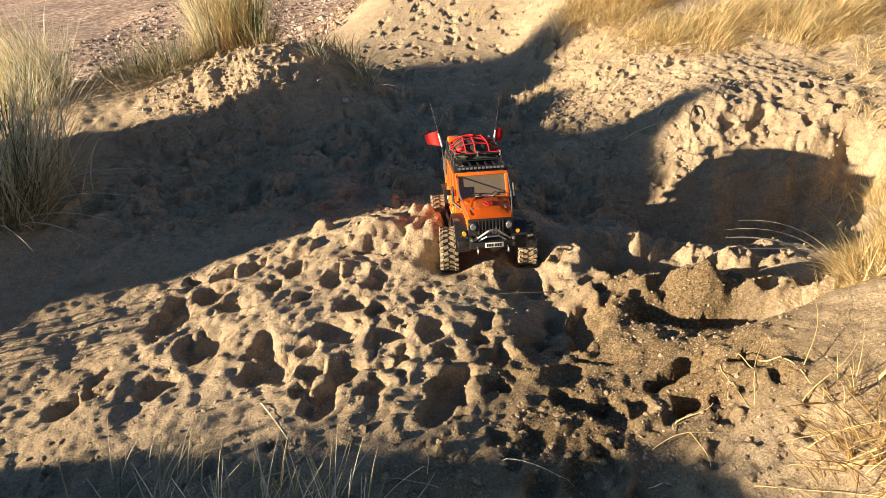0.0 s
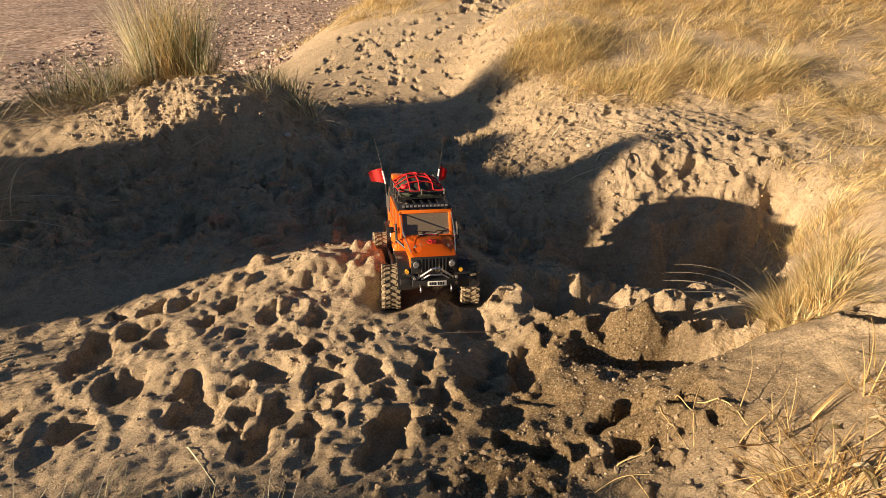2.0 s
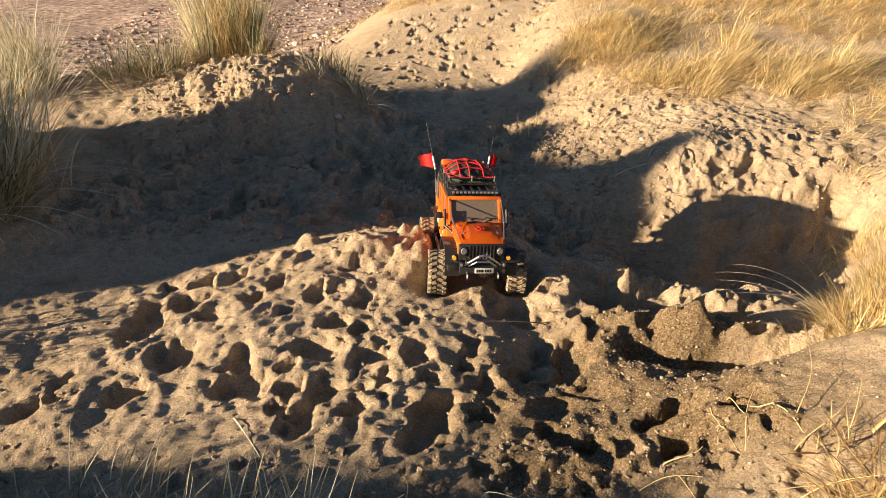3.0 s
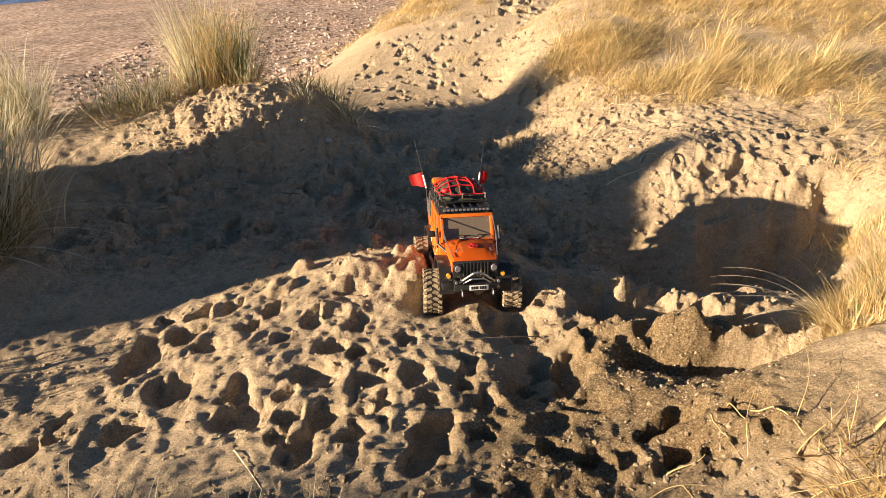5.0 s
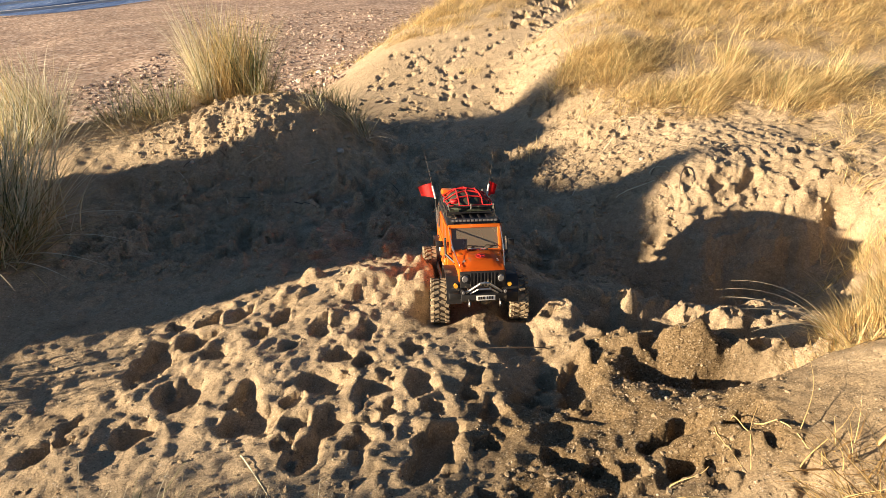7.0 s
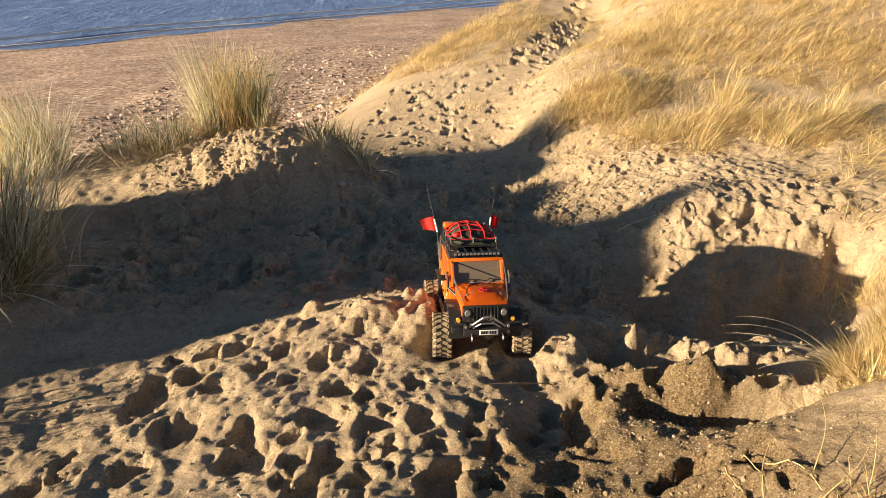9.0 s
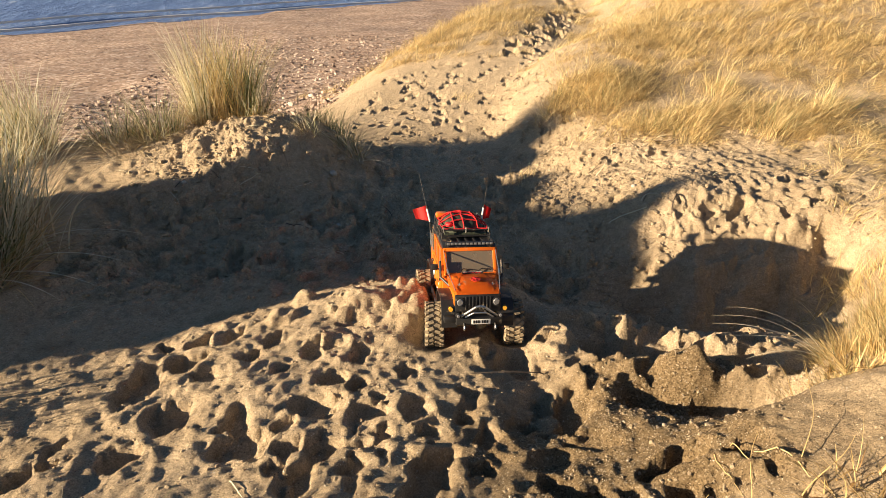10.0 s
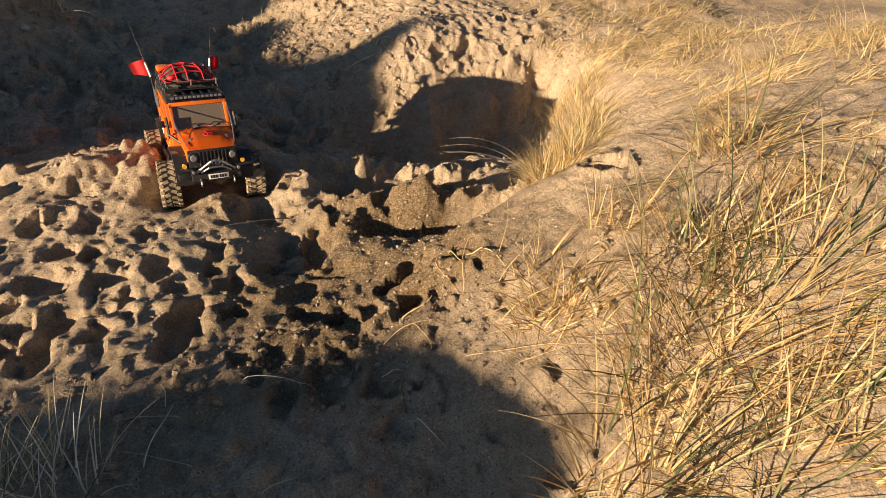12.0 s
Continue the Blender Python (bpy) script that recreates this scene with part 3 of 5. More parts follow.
            Z = Z * (1 - w) + w * (z + (CAR_FRONT - CAR_REAR) / 0.313 * ((X - cx) * math.cos(t) + (Y - cy) * math.sin(t)) + 0.002 * lattice_noise(X, Y, 60.0, 6))
    # keep the sand clear of the car's belly
    u, v = (X - CAR_AT[0]) * math.cos(t) + (Y - CAR_AT[1]) * math.sin(t), -(X - CAR_AT[0]) * math.sin(t) + (Y - CAR_AT[1]) * math.cos(t)
    under = sm(0.27, 0.22, abs(u)) * sm(0.12, 0.085, abs(v))
    lid = (CAR_FRONT + CAR_REAR) / 2 + (CAR_FRONT - CAR_REAR) / 0.313 * u + 0.030
    return np.where(under > 0.01, np.minimum(Z, Z * (1 - under) + under * lid), Z)


def spaced(lo, hi, step, near_lo, near_hi, growth):
    """Even steps from lo to hi, slowly widening to near_lo and near_hi, then fast out to the horizon."""
    def outward(start, limit):
        row, s = [start], step
        while abs(row[-1] - start) < 1800:
            s = min(s * (growth if abs(row[-1] - start) < abs(limit - start) else 1.14), 300.0)
            row.append(row[-1] + math.copysign(s, limit - start))
        return row
    mid = list(np.arange(lo, hi, step))
    return np.array(outward(mid[0], near_lo)[:0:-1] + mid + outward(mid[-1], near_hi)[1:])


GX = spaced(-1.15, 1.35, 0.0065, -4.0, 4.5, 1.025)
GY = spaced(0.28, 3.3, 0.0075, -3.0, 8.0, 1.012)
XX, YY = np.meshgrid(GX, GY, indexing="ij")
ZZ = full_height(XX, YY)


def ground_at(x, y):
    """Height of the finished ground."""
    i, j = min(max(np.searchsorted(GX, x) - 1, 0), len(GX) - 2), min(max(np.searchsorted(GY, y) - 1, 0), len(GY) - 2)
    u, v = (x - GX[i]) / (GX[i + 1] - GX[i]), (y - GY[j]) / (GY[j + 1] - GY[j])
    return float((ZZ[i, j] * (1 - u) + ZZ[i + 1, j] * u) * (1 - v) + (ZZ[i, j + 1] * (1 - u) + ZZ[i + 1, j + 1] * u) * v)


def build_ground():
    nx, ny = XX.shape
    me = bpy.data.meshes.new("ground")
    co = np.stack([XX, YY, ZZ], -1).reshape(-1, 3)
    idx = np.arange(nx * ny).reshape(nx, ny)
    q = np.stack([idx[:-1, :-1], idx[1:, :-1], idx[1:, 1:], idx[:-1, 1:]], -1).reshape(-1, 4)
    me.vertices.add(len(co))
    me.vertices.foreach_set("co", co.astype(np.float32).ravel())
    me.loops.add(q.size)
    me.loops.foreach_set("vertex_index", q.astype(np.int32).ravel())
    me.polygons.add(len(q))
    me.polygons.foreach_set("loop_start", np.arange(0, q.size, 4, dtype=np.int32))
    me.update(calc_edges=True)
    me.materials.append(SAND)
    me.shade_smooth()
    at = me.attributes.new("shingle", "FLOAT", "POINT")
    w = sm(0.0, 0.6, dune_edge(YY) - XX + 0.35 * lattice_noise(XX, YY, 1.5, 12)) * sm(3.4, 4.4, YY)
    w = np.maximum(w, sm(-3.5, -5.0, XX))
    at.data.foreach_set("value", w.astype(np.float32).ravel())
    at2 = me.attributes.new("coarse", "FLOAT", "POINT")
    w = 1.3 * bump(XX, YY, 0.42, 1.08, 0.30, 0.26) + 0.8 * bump(XX, YY, 0.60, 1.30, 0.22, 0.08, -0.25) + 0.9 * bump(XX, YY, 0.15, 0.85, 0.35, 0.22) + 0.45 * lattice_noise(XX, YY, 7.0, 16) + 0.25 * lattice_noise(XX, YY, 20.0, 17) - 0.25
    at2.data.foreach_set("value", np.clip(w, 0, 1).astype(np.float32).ravel())
    tagged(new("ground", me), "golden dune sand full of footprints, running down to a shingle beach", "sand", kind="structure")


build_ground()


def build_sea():
    nx = ny = 60
    vs, fs = [], []
    along, away = Vector((SHORE[1], -SHORE[0], 0)), Vector((SHORE[0], SHORE[1], 0))
    for i in range(nx + 1):
        for j in range(ny + 1):
            u = ((i / nx) * 2 - 1)
            u = 1500 * u * abs(u) ** 2
            v = 18.0 + 1500 * (j / ny) ** 4
            p = along * u + away * v
            vs.append((p.x, p.y, -2.12 + 0.05 * math.sin(v * 1.4) * (1 if v < 60 else 0)))
    for i in range(nx):
        for j in range(ny):
            k = i * (ny + 1) + j
            fs.append((k, k + ny + 1, k + ny + 2, k + 1))
    tagged(mesh_object("water", vs, fs, WATER), "blue sea with small waves beyond the beach", "sea", kind="structure")
    # the line of foam where the waves break
    rs = np.random.RandomState(4)
    for line, (v0, wide) in enumerate(((20.50, 0.12), (21.9, 0.06))):
        vs, fs = [], []
        n = 260
        for i in range(n + 1):
            u = -60 + 160 * i / n
            v = v0 + 0.25 * math.sin(u * 0.23) + 0.12 * math.sin(u * 0.9 + line)
            w = wide * (0.35 + 0.65 * abs(math.sin(u * 0.37 + line) * math.sin(u * 1.3)))
            for k, (dv, dz) in enumerate(((-w, 0.0), (-w * 0.3, 0.05), (w * 0.4, 0.06), (w, 0.0))):
                p = along * u + away * (v + dv + rs.uniform(-0.03, 0.03))
                vs.append((p.x, p.y, -2.11 + dz + 0.06))
        for i in range(n):
            for k in range(3):
                a_ = i * 4 + k
                fs.append((a_, a_ + 4, a_ + 5, a_ + 1))
        tagged(mesh_object("foam", vs, fs, WHITE), "thin line of white surf at the water's edge", "surf", kind="stuff")


build_sea()


# ---------------------------------------------------------------- the model off-road car
WHEELS = {"front_right": (0.160, -0.106), "front_left": (0.160, 0.106), "rear_right": (-0.153, -0.106), "rear_left": (-0.153, 0.106)}
TYRE_R, TYRE_W = 0.060, 0.047


def car_pose():
    """Stands on its four tyres on the ground."""
    t = radians(CAR_HEADING)
    f, l = Vector((math.cos(t), math.sin(t), 0)), Vector((-math.sin(t), math.cos(t), 0))
    pts = {}
    for n, (x, y) in WHEELS.items():
        best = -9
        for dx in (-0.03, -0.015, 0, 0.015, 0.03):
            for dy in (-0.015, 0, 0.015):
                p = Vector((*CAR_AT, 0)) + f * (x + dx) + l * (y + dy)
                best = max(best, ground_at(p.x, p.y) - (TYRE_R - math.sqrt(TYRE_R ** 2 - dx * dx)))
        p = Vector((*CAR_AT, 0)) + f * x + l * y
        pts[n] = Vector((p.x, p.y, best - 0.003))
    fx = (pts["front_left"] + pts["front_right"] - pts["rear_left"] - pts["rear_right"]).normalized()
    ly = pts["front_left"] + pts["rear_left"] - pts["front_right"] - pts["rear_right"]
    up = fx.cross(ly).normalized()
    ly = up.cross(fx)
    mid = sum(pts.values(), Vector()) / 4
    m = Matrix((fx, ly, up)).transposed().to_4x4()
    m.translation = mid - fx * 0.0035
    return m


def tyre_bm():
    bm = bmesh.new()
    r, w = TYRE_R - 0.004, TYRE_W / 2
    lathe(bm, [(0.030, -w * 0.72), (0.036, -w * 0.95), (0.046, -w), (r - 0.003, -w * 0.92), (r, -w * 0.7), (r + 0.0005, 0), (r, w * 0.7), (r - 0.003, w * 0.92), (0.046, w), (0.036, w * 0.95), (0.030, w * 0.72)], 40)
    # knobs of the tread: two staggered rows and shoulder lugs
    n = 22
    for i in range(n):
        for row, (y, off, wide) in enumerate(((-0.0085, 0.0, 0.013), (0.0085, 0.5, 0.013), (-0.0195, 0.5, 0.009), (0.0195, 0.0, 0.009))):
            a_ = 2 * math.pi * (i + off) / n
            m = Matrix.Rotation(-a_, 4, "Y") @ Matrix.Translation((r + 0.0005, y, 0)) @ Matrix.Rotation(0.35 * (1 if row % 2 else -1), 4, "X")
            box(bm, (0, 0, 0), (0.008 if row < 2 else 0.010, wide, 0.0088), m)
        for s in (-1, 1):
            a_ = 2 * math.pi * (i + 0.25) / n
            m = Matrix.Rotation(-a_, 4, "Y") @ Matrix.Translation((r - 0.008, s * w * 0.99, 0))
            box(bm, (0, 0, 0), (0.012, 0.004, 0.006), m)
    return bm


def rim_bm():
    bm = bmesh.new()
    lathe(bm, [(0.031, -0.017), (0.031, 0.017), (0.028, 0.017), (0.026, 0.008), (0.026, -0.017)], 32)
    for i in range(8):
        a_ = 2 * math.pi * i / 8
        m = Matrix.Rotation(a_, 4, "Y")
        box(bm, (0.0165, 0.011, 0), (0.021, 0.006, 0.0062), m, 0.001)
        rod(bm, m @ Vector((0.0285, 0.016, 0.004)), m @ Vector((0.0285, 0.019, 0.004)), 0.0016, 6)
    lathe(bm, [(0.009, 0.002), (0.009, 0.014), (0.006, 0.017), (0.005, 0.022), (0.0, 0.022)][:-1], 16)
    return bm


def arch(bm, cx, r, y0, y1, thick):
    """A squared-off wheel arch flare in x and z."""
    out = []
    for a_ in (-8, 12, 32, 52, 72, 90, 108, 128, 148, 168, 188):
        c, s = math.cos(radians(a_)), math.sin(radians(a_))
        k = 1.0 / max(abs(c) ** 4 + abs(s) ** 4, 1e-6) ** 0.25
        out.append((cx + r * k * c * 0.98, 0.072 + r * k * s * 0.92))
    inner = [(cx + (x - cx) * (1 - thick / r), 0.072 + (z - 0.072) * (1 - thick / r)) for x, z in out]
    n = len(out)
    rows = [[bm.verts.new((x, y, z)) for x, z in loop] for loop, y in ((out, y0), (out, y1), (inner, y1), (inner, y0))]
    for a_, b_ in ((0, 1), (1, 2), (2, 3), (3, 0)):
        for i in range(n - 1):
            bm.faces.new((rows[a_][i], rows[a_][i + 1], rows[b_][i + 1], rows[b_][i]))
    for i in (0, n - 1):
        bm.faces.new([rows[k][i] for k in range(4)])
    return bm


def build_car():
    car = new("model_car")
    car.matrix_world = car_pose()
    tagged(car, "orange off-road model car with a netted roof load, on sand", "model car")
    # lower body and cowl
    bm = bmesh.new()
    prism(bm, [(-0.222, 0.098), (-0.205, 0.088), (0.098, 0.088), (0.112, 0.108), (0.112, 0.166), (-0.222, 0.170)], -0.088, 0.088, 0.004)
    prism(bm, [(0.108, 0.112), (0.222, 0.118), (0.224, 0.150), (0.108, 0.160)], -0.068, 0.068, 0.004)
    body = part("body", bm, ORANGE, car)
    # bonnet, tapering forward with a raised middle
    bm = bmesh.new()
    rows = []
    for x, w, z, crown in ((0.098, 0.079, 0.166, 0.004), (0.13, 0.077, 0.168, 0.008), (0.17, 0.073, 0.166, 0.010), (0.205, 0.069, 0.161, 0.007), (0.224, 0.066, 0.154, 0.003), (0.229, 0.064, 0.146, 0.0)):
        rows.append([bm.verts.new((x, w * u, z + crown * (1 - abs(u) ** 2.5) - (0.012 if abs(u) == 1 else 0.0) + (0.004 if abs(u) <= 0.5 and 0.1 < x < 0.21 else 0))) for u in (-1, -0.93, -0.72, -0.5, -0.42, 0, 0.42, 0.5, 0.72, 0.93, 1)])
    for a_, b_ in zip(rows, rows[1:]):
        for i in range(10):
            bm.faces.new((a_[i], b_[i], b_[i + 1], a_[i + 1]))
    bmesh.ops.solidify(bm, geom=bm.faces[:], thickness=0.003)
    hood = part("bonnet", bm, ORANGE, car, "orange bonnet with a raised middle")
    bm = bmesh.new()
    bmesh.ops.create_cone(bm, cap_ends=True, segments=28, radius1=0.0145, radius2=0.0145, depth=0.0012, matrix=Matrix.Translation((0.188, 0, 0.1785)) @ Matrix.Rotation(radians(8), 4, "Y"))
    part("badge", bm, DECAL, hood, "round dark red badge")
    bm = bmesh.new()
    for i in range(5):
        a_ = 2 * math.pi * i / 5
        rod(bm, (0.188, 0, 0.1793), (0.188 + 0.011 * math.cos(a_), 0.011 * math.sin(a_), 0.1793 - 0.0015 * math.cos(a_)), 0.0013, 5)
    part("badge_star", bm, RED, hood, "lighter red star on the badge")
    bm = bmesh.new()
    box(bm, (0.133, 0, 0.1803), (0.016, 0.064, 0.0012), Matrix())
    part("decal", bm, BLACK, hood, "black strip sticker")
    for i, (dy, w) in enumerate(((-0.022, 0.008), (-0.011, 0.007), (0.0, 0.008), (0.011, 0.007), (0.021, 0.006))):
        bm = bmesh.new()
        box(bm, (0.1345, dy, 0.1812), (0.006, w, 0.0008))
        part("decal_bar", bm, RED, hood, "red lettering bar")
    bm = bmesh.new()
    box(bm, (0.1285, 0, 0.1812), (0.0025, 0.056, 0.0008))
    part("decal_bar", bm, WHITE, hood, "white lettering bar")
    for s in (-1, 1):
        bm = bmesh.new()
        rod(bm, (0.196, s * 0.048, 0.160), (0.196, s * 0.048, 0.172), 0.0022, 8)
        rod(bm, (0.196, s * 0.048, 0.1665), (0.196, s * 0.048, 0.168), 0.006, 10)
        part("bonnet_pin", bm, STEEL, hood, "bright bonnet pin")
        bm = bmesh.new()
        box(bm, (0.150, s * 0.055, 0.1725), (0.026, 0.016, 0.004), Matrix(), 0.0015)
        part("bonnet_vent", bm, ORANGE, hood)
    # grille
    bm = bmesh.new()
    box(bm, (0.229, 0, 0.128), (0.008, 0.132, 0.044), Matrix(), 0.003)
    grille = part("grille", bm, BLACK, car, "black grille with upright bars")
    for i in range(8):
        bm = bmesh.new()
        box(bm, (0.2345, -0.035 + 0.010 * i, 0.129), (0.005, 0.0042, 0.034), Matrix(), 0.001)
        part("grille_bar", bm, GLOSS, grille)
    for s in (-1, 1):
        bm = bmesh.new()
        rod(bm, (0.230, s * 0.052, 0.132), (0.237, s * 0.052, 0.132), 0.0125, 20)
        lamp = part("headlight", bm, BLACK, car, "round headlight")
        bm = bmesh.new()
        rod(bm, (0.236, s * 0.052, 0.132), (0.2395, s * 0.052, 0.132), 0.0102, 20, 0.007)
        part("lens", bm, LENS, lamp, "clear round lens")
        bm = bmesh.new()
        rod(bm, (0.224, s * 0.078, 0.112), (0.232, s * 0.078, 0.112), 0.006, 12)
        part("indicator", bm, AMBER, car, "small amber lamp")
    # bumper, bull bar, winch hook and plate
    bm = bmesh.new()
    prism(bm, [(0.230, 0.074), (0.256, 0.078), (0.258, 0.096), (0.240, 0.101), (0.230, 0.099)], -0.066, 0.066, 0.003)
    for s in (-1, 1):
        box(bm, (0.238, s * 0.082, 0.090), (0.022, 0.034, 0.016), Matrix(), 0.003)
    bumper = part("bumper", bm, BLACK, car, "black steel bumper")
    bm = bmesh.new()
    pipe(bm, [(0.252, -0.052, 0.100), (0.264, -0.012, 0.128), (0.265, 0.0, 0.130), (0.264, 0.012, 0.128), (0.252, 0.052, 0.100)], 0.0032, 8)
    pipe(bm, [(0.254, -0.040, 0.098), (0.262, -0.018, 0.112), (0.262, 0.018, 0.112), (0.254, 0.040, 0.098)], 0.0022, 8)
    part("bull_bar", bm, STEEL, bumper, "bright tubular bull bar")
    bm = bmesh.new()
    box(bm, (0.2605, 0.004, 0.088), (0.002, 0.054, 0.013), Matrix(), 0.0008)
    plate = part("plate", bm, WHITE, bumper, "white plate with dark bars")
    for i, (y, w) in enumerate(((-0.016, 0.005), (-0.009, 0.005), (-0.002, 0.005), (0.008, 0.005), (0.015, 0.005), (0.022, 0.005))):
        bm = bmesh.new()
        box(bm, (0.2618, y, 0.088), (0.0008, w, 0.008))
        part("plate_bar", bm, BLACK, plate)
    for s in (-1, 1):
        bm = bmesh.new()
        pipe(bm, [(0.256, s * 0.044, 0.082), (0.266, s * 0.044, 0.079), (0.270, s * 0.044, 0.073), (0.264, s * 0.044, 0.068), (0.258, s * 0.044, 0.073)], 0.0022, 6)
        part("tow_hook", bm, STEEL, bumper, "bright tow hook")
        bm = bmesh.new()
        rod(bm, (0.252, s * 0.060, 0.104), (0.262, s * 0.060, 0.104), 0.0062, 16)
        fog = part("spot_lamp", bm, BLACK, bumper)
        bm = bmesh.new()
        rod(bm, (0.2615, s * 0.060, 0.104), (0.264, s * 0.060, 0.104), 0.005, 16, 0.003)
        part("lens", bm, LENS, fog, "clear lens")
    # flares
    for cx in (0.160, -0.153):
        for s in (-1, 1):
            bm = bmesh.new()
            arch(bm, cx, 0.071, s * 0.060, s * 0.104, 0.006)
            part("wheel_arch", bm, BLACK, car, "black plastic wheel arch")
    # sills
    for s in (-1, 1):
        bm = bmesh.new()
        pipe(bm, [(0.085, s * 0.088, 0.086), (0.075, s * 0.102, 0.080), (-0.070, s * 0.102, 0.080), (-0.080, s * 0.088, 0.086)], 0.005, 8)
        part("side_step", bm, BLACK, car, "black tube step")
    # windscreen
    lean = Matrix.Translation((0.103, 0, 0.166)) @ Matrix.Rotation(radians(-27), 4, "Y")
    bm = bmesh.new()
    for y in (-0.076, 0.076):
        box(bm, (0, y, 0.036), (0.008, 0.010, 0.076), lean, 0.002)
    box(bm, (0, 0, 0.071), (0.008, 0.160, 0.010), lean, 0.002)
    box(bm, (0, 0, 0.002), (0.010, 0.160, 0.008), lean, 0.002)
    screen = part("windscreen_frame", bm, ORANGE, car)
    bm = bmesh.new()
    box(bm, (-0.001, 0, 0.036), (0.002, 0.144, 0.064), lean)
    part("windscreen", bm, GLASS, screen, "dusty tinted windscreen")
    for y in (-0.045, 0.012):
        bm = bmesh.new()
        pipe(bm, [lean @ Vector((0.006, y, 0.002)), lean @ Vector((0.005, y + 0.022, 0.016)), lean @ Vector((0.004, y + 0.052, 0.012))], 0.0014, 5)
        part("wiper", bm, BLACK, screen)
    # doors, their windows and handles
    for s in (-1, 1):
        for nm, x0, x1, slope in (("front_door", -0.028, 0.094, 0.034), ("rear_door", -0.128, -0.032, 0.0)):
            bm = bmesh.new()
            prism(bm, [(x0, 0.094), (x1, 0.094), (x1, 0.166), (x0, 0.166)], s * 0.086, s * 0.0915, 0.0015)
            door = part("door", bm, ORANGE, car, "orange door")
            bm = bmesh.new()
            y0, y1 = s * 0.079, s * 0.087
            t0, t1 = x0 + 0.002, x1 - slope
            for o in ([(x0, 0.166), (x0 + 0.009, 0.166), (t0 + 0.009, 0.231), (t0, 0.231)], [(x1 - 0.009, 0.166), (x1, 0.166), (t1, 0.231), (t1 - 0.009, 0.231)], [(t0 + 0.009, 0.223), (t1 - 0.009 + slope * 0.12, 0.223), (t1 - 0.009, 0.231), (t0 + 0.009, 0.231)], [(x0 + 0.009, 0.166), (x1 - 0.009, 0.166), (x1 - 0.010, 0.171), (x0 + 0.009, 0.171)]):
                prism(bm, o, y0, y1)
            part("window_frame", bm, ORANGE, door)
            bm = bmesh.new()
            prism(bm, [(x0 + 0.007, 0.168), (x1 - 0.008, 0.168), (t1 - 0.006, 0.226), (t0 + 0.007, 0.226)], s * 0.081, s * 0.083)
            part("window", bm, GLASS, door, "dusty tinted side window")
            bm = bmesh.new()
            box(bm, (x0 + 0.020, s * 0.094, 0.155), (0.020, 0.005, 0.006), Matrix(), 0.0015)
            part("handle", bm, BLACK, door, "black door handle")
            for z in (0.112, 0.150):
                bm = bmesh.new()
                box(bm, (x1 - 0.006, s * 0.093, z), (0.012, 0.004, 0.006), Matrix(), 0.001)
                part("hinge", bm, BLACK, door, "black hinge")
            if nm == "rear_door":
                bm = bmesh.new()
                rod(bm, (-0.082, s * 0.0915, 0.130), (-0.082, s * 0.0925, 0.130), 0.0165, 28)
                disc = part("roundel", bm, BLACK, door, "black and white star roundel")
                bm = bmesh.new()
                ring = [Vector((-0.082 + 0.0145 * math.cos(2 * math.pi * i / 24), s * 0.0927, 0.130 + 0.0145 * math.sin(2 * math.pi * i / 24))) for i in range(25)]
                pipe(bm, ring, 0.0009, 4)
                for i in range(5):
                    a_ = 2 * math.pi * i / 5 + math.pi / 2
                    rod(bm, (-0.082, s * 0.0926, 0.130), (-0.082 + 0.010 * math.cos(a_), s * 0.0926, 0.130 + 0.010 * math.sin(a_)), 0.0026, 4, 0.0004)
                part("star", bm, WHITE, disc, "white star and ring")
            else:
                for x, w, z, h, mt in ((0.030, 0.024, 0.128, 0.007, DECAL), (0.052, 0.010, 0.127, 0.007, WHITE), (0.028, 0.052, 0.103, 0.006, WHITE)):
                    bm = bmesh.new()
                    box(bm, (x, s * 0.0922, z), (w, 0.0008, h))
                    part("sticker", bm, mt, door, "small lettering sticker")
        bm = bmesh.new()
        pipe(bm, [(0.088, s * 0.088, 0.176), (0.090, s * 0.100, 0.182)], 0.002, 6)
        box(bm, (0.092, s * 0.110, 0.187), (0.010, 0.022, 0.017), Matrix(), 0.004)
        part("mirror", bm, BLACK, car, "black wing mirror")
        # wires from the bumper to the screen pillars
        bm = bmesh.new()
        pipe(bm, [(0.222, s * 0.064, 0.160), (0.150, s * 0.076, 0.189), (0.074, s * 0.080, 0.228)], 0.0013, 5)
        wire = part("limb_wire", bm, STEEL, car, "bright stay wire")
        bm = bmesh.new()
        rod(bm, (0.160, s * 0.0745, 0.185), (0.142, s * 0.077, 0.193), 0.003, 8)
        part("turnbuckle", bm, STEEL, wire)
        bm = bmesh.new()
        rod(bm, (0.150, s * 0.070, 0.150), (0.118, s * 0.094, 0.165), 0.004, 8)
        rod(bm, (0.118, s * 0.094, 0.165), (0.098, s * 0.094, 0.205), 0.004, 8)
        part("snorkel", bm, BLACK, car, "black air pipe")
    # hard top
    bm = bmesh.new()
    prism(bm, [(-0.226, 0.230), (0.066, 0.230), (0.070, 0.238), (0.055, 0.243), (-0.218, 0.243), (-0.228, 0.238)], -0.083, 0.083, 0.003)
    top = part("roof", bm, GLOSS, car, "black hard top")
    for y in (-0.05, -0.025, 0.0, 0.025, 0.05):
        bm = bmesh.new()
        box(bm, (0.020, y, 0.2442), (0.060, 0.008, 0.002), Matrix(), 0.0006)
        part("roof_rib", bm, GLOSS, top)
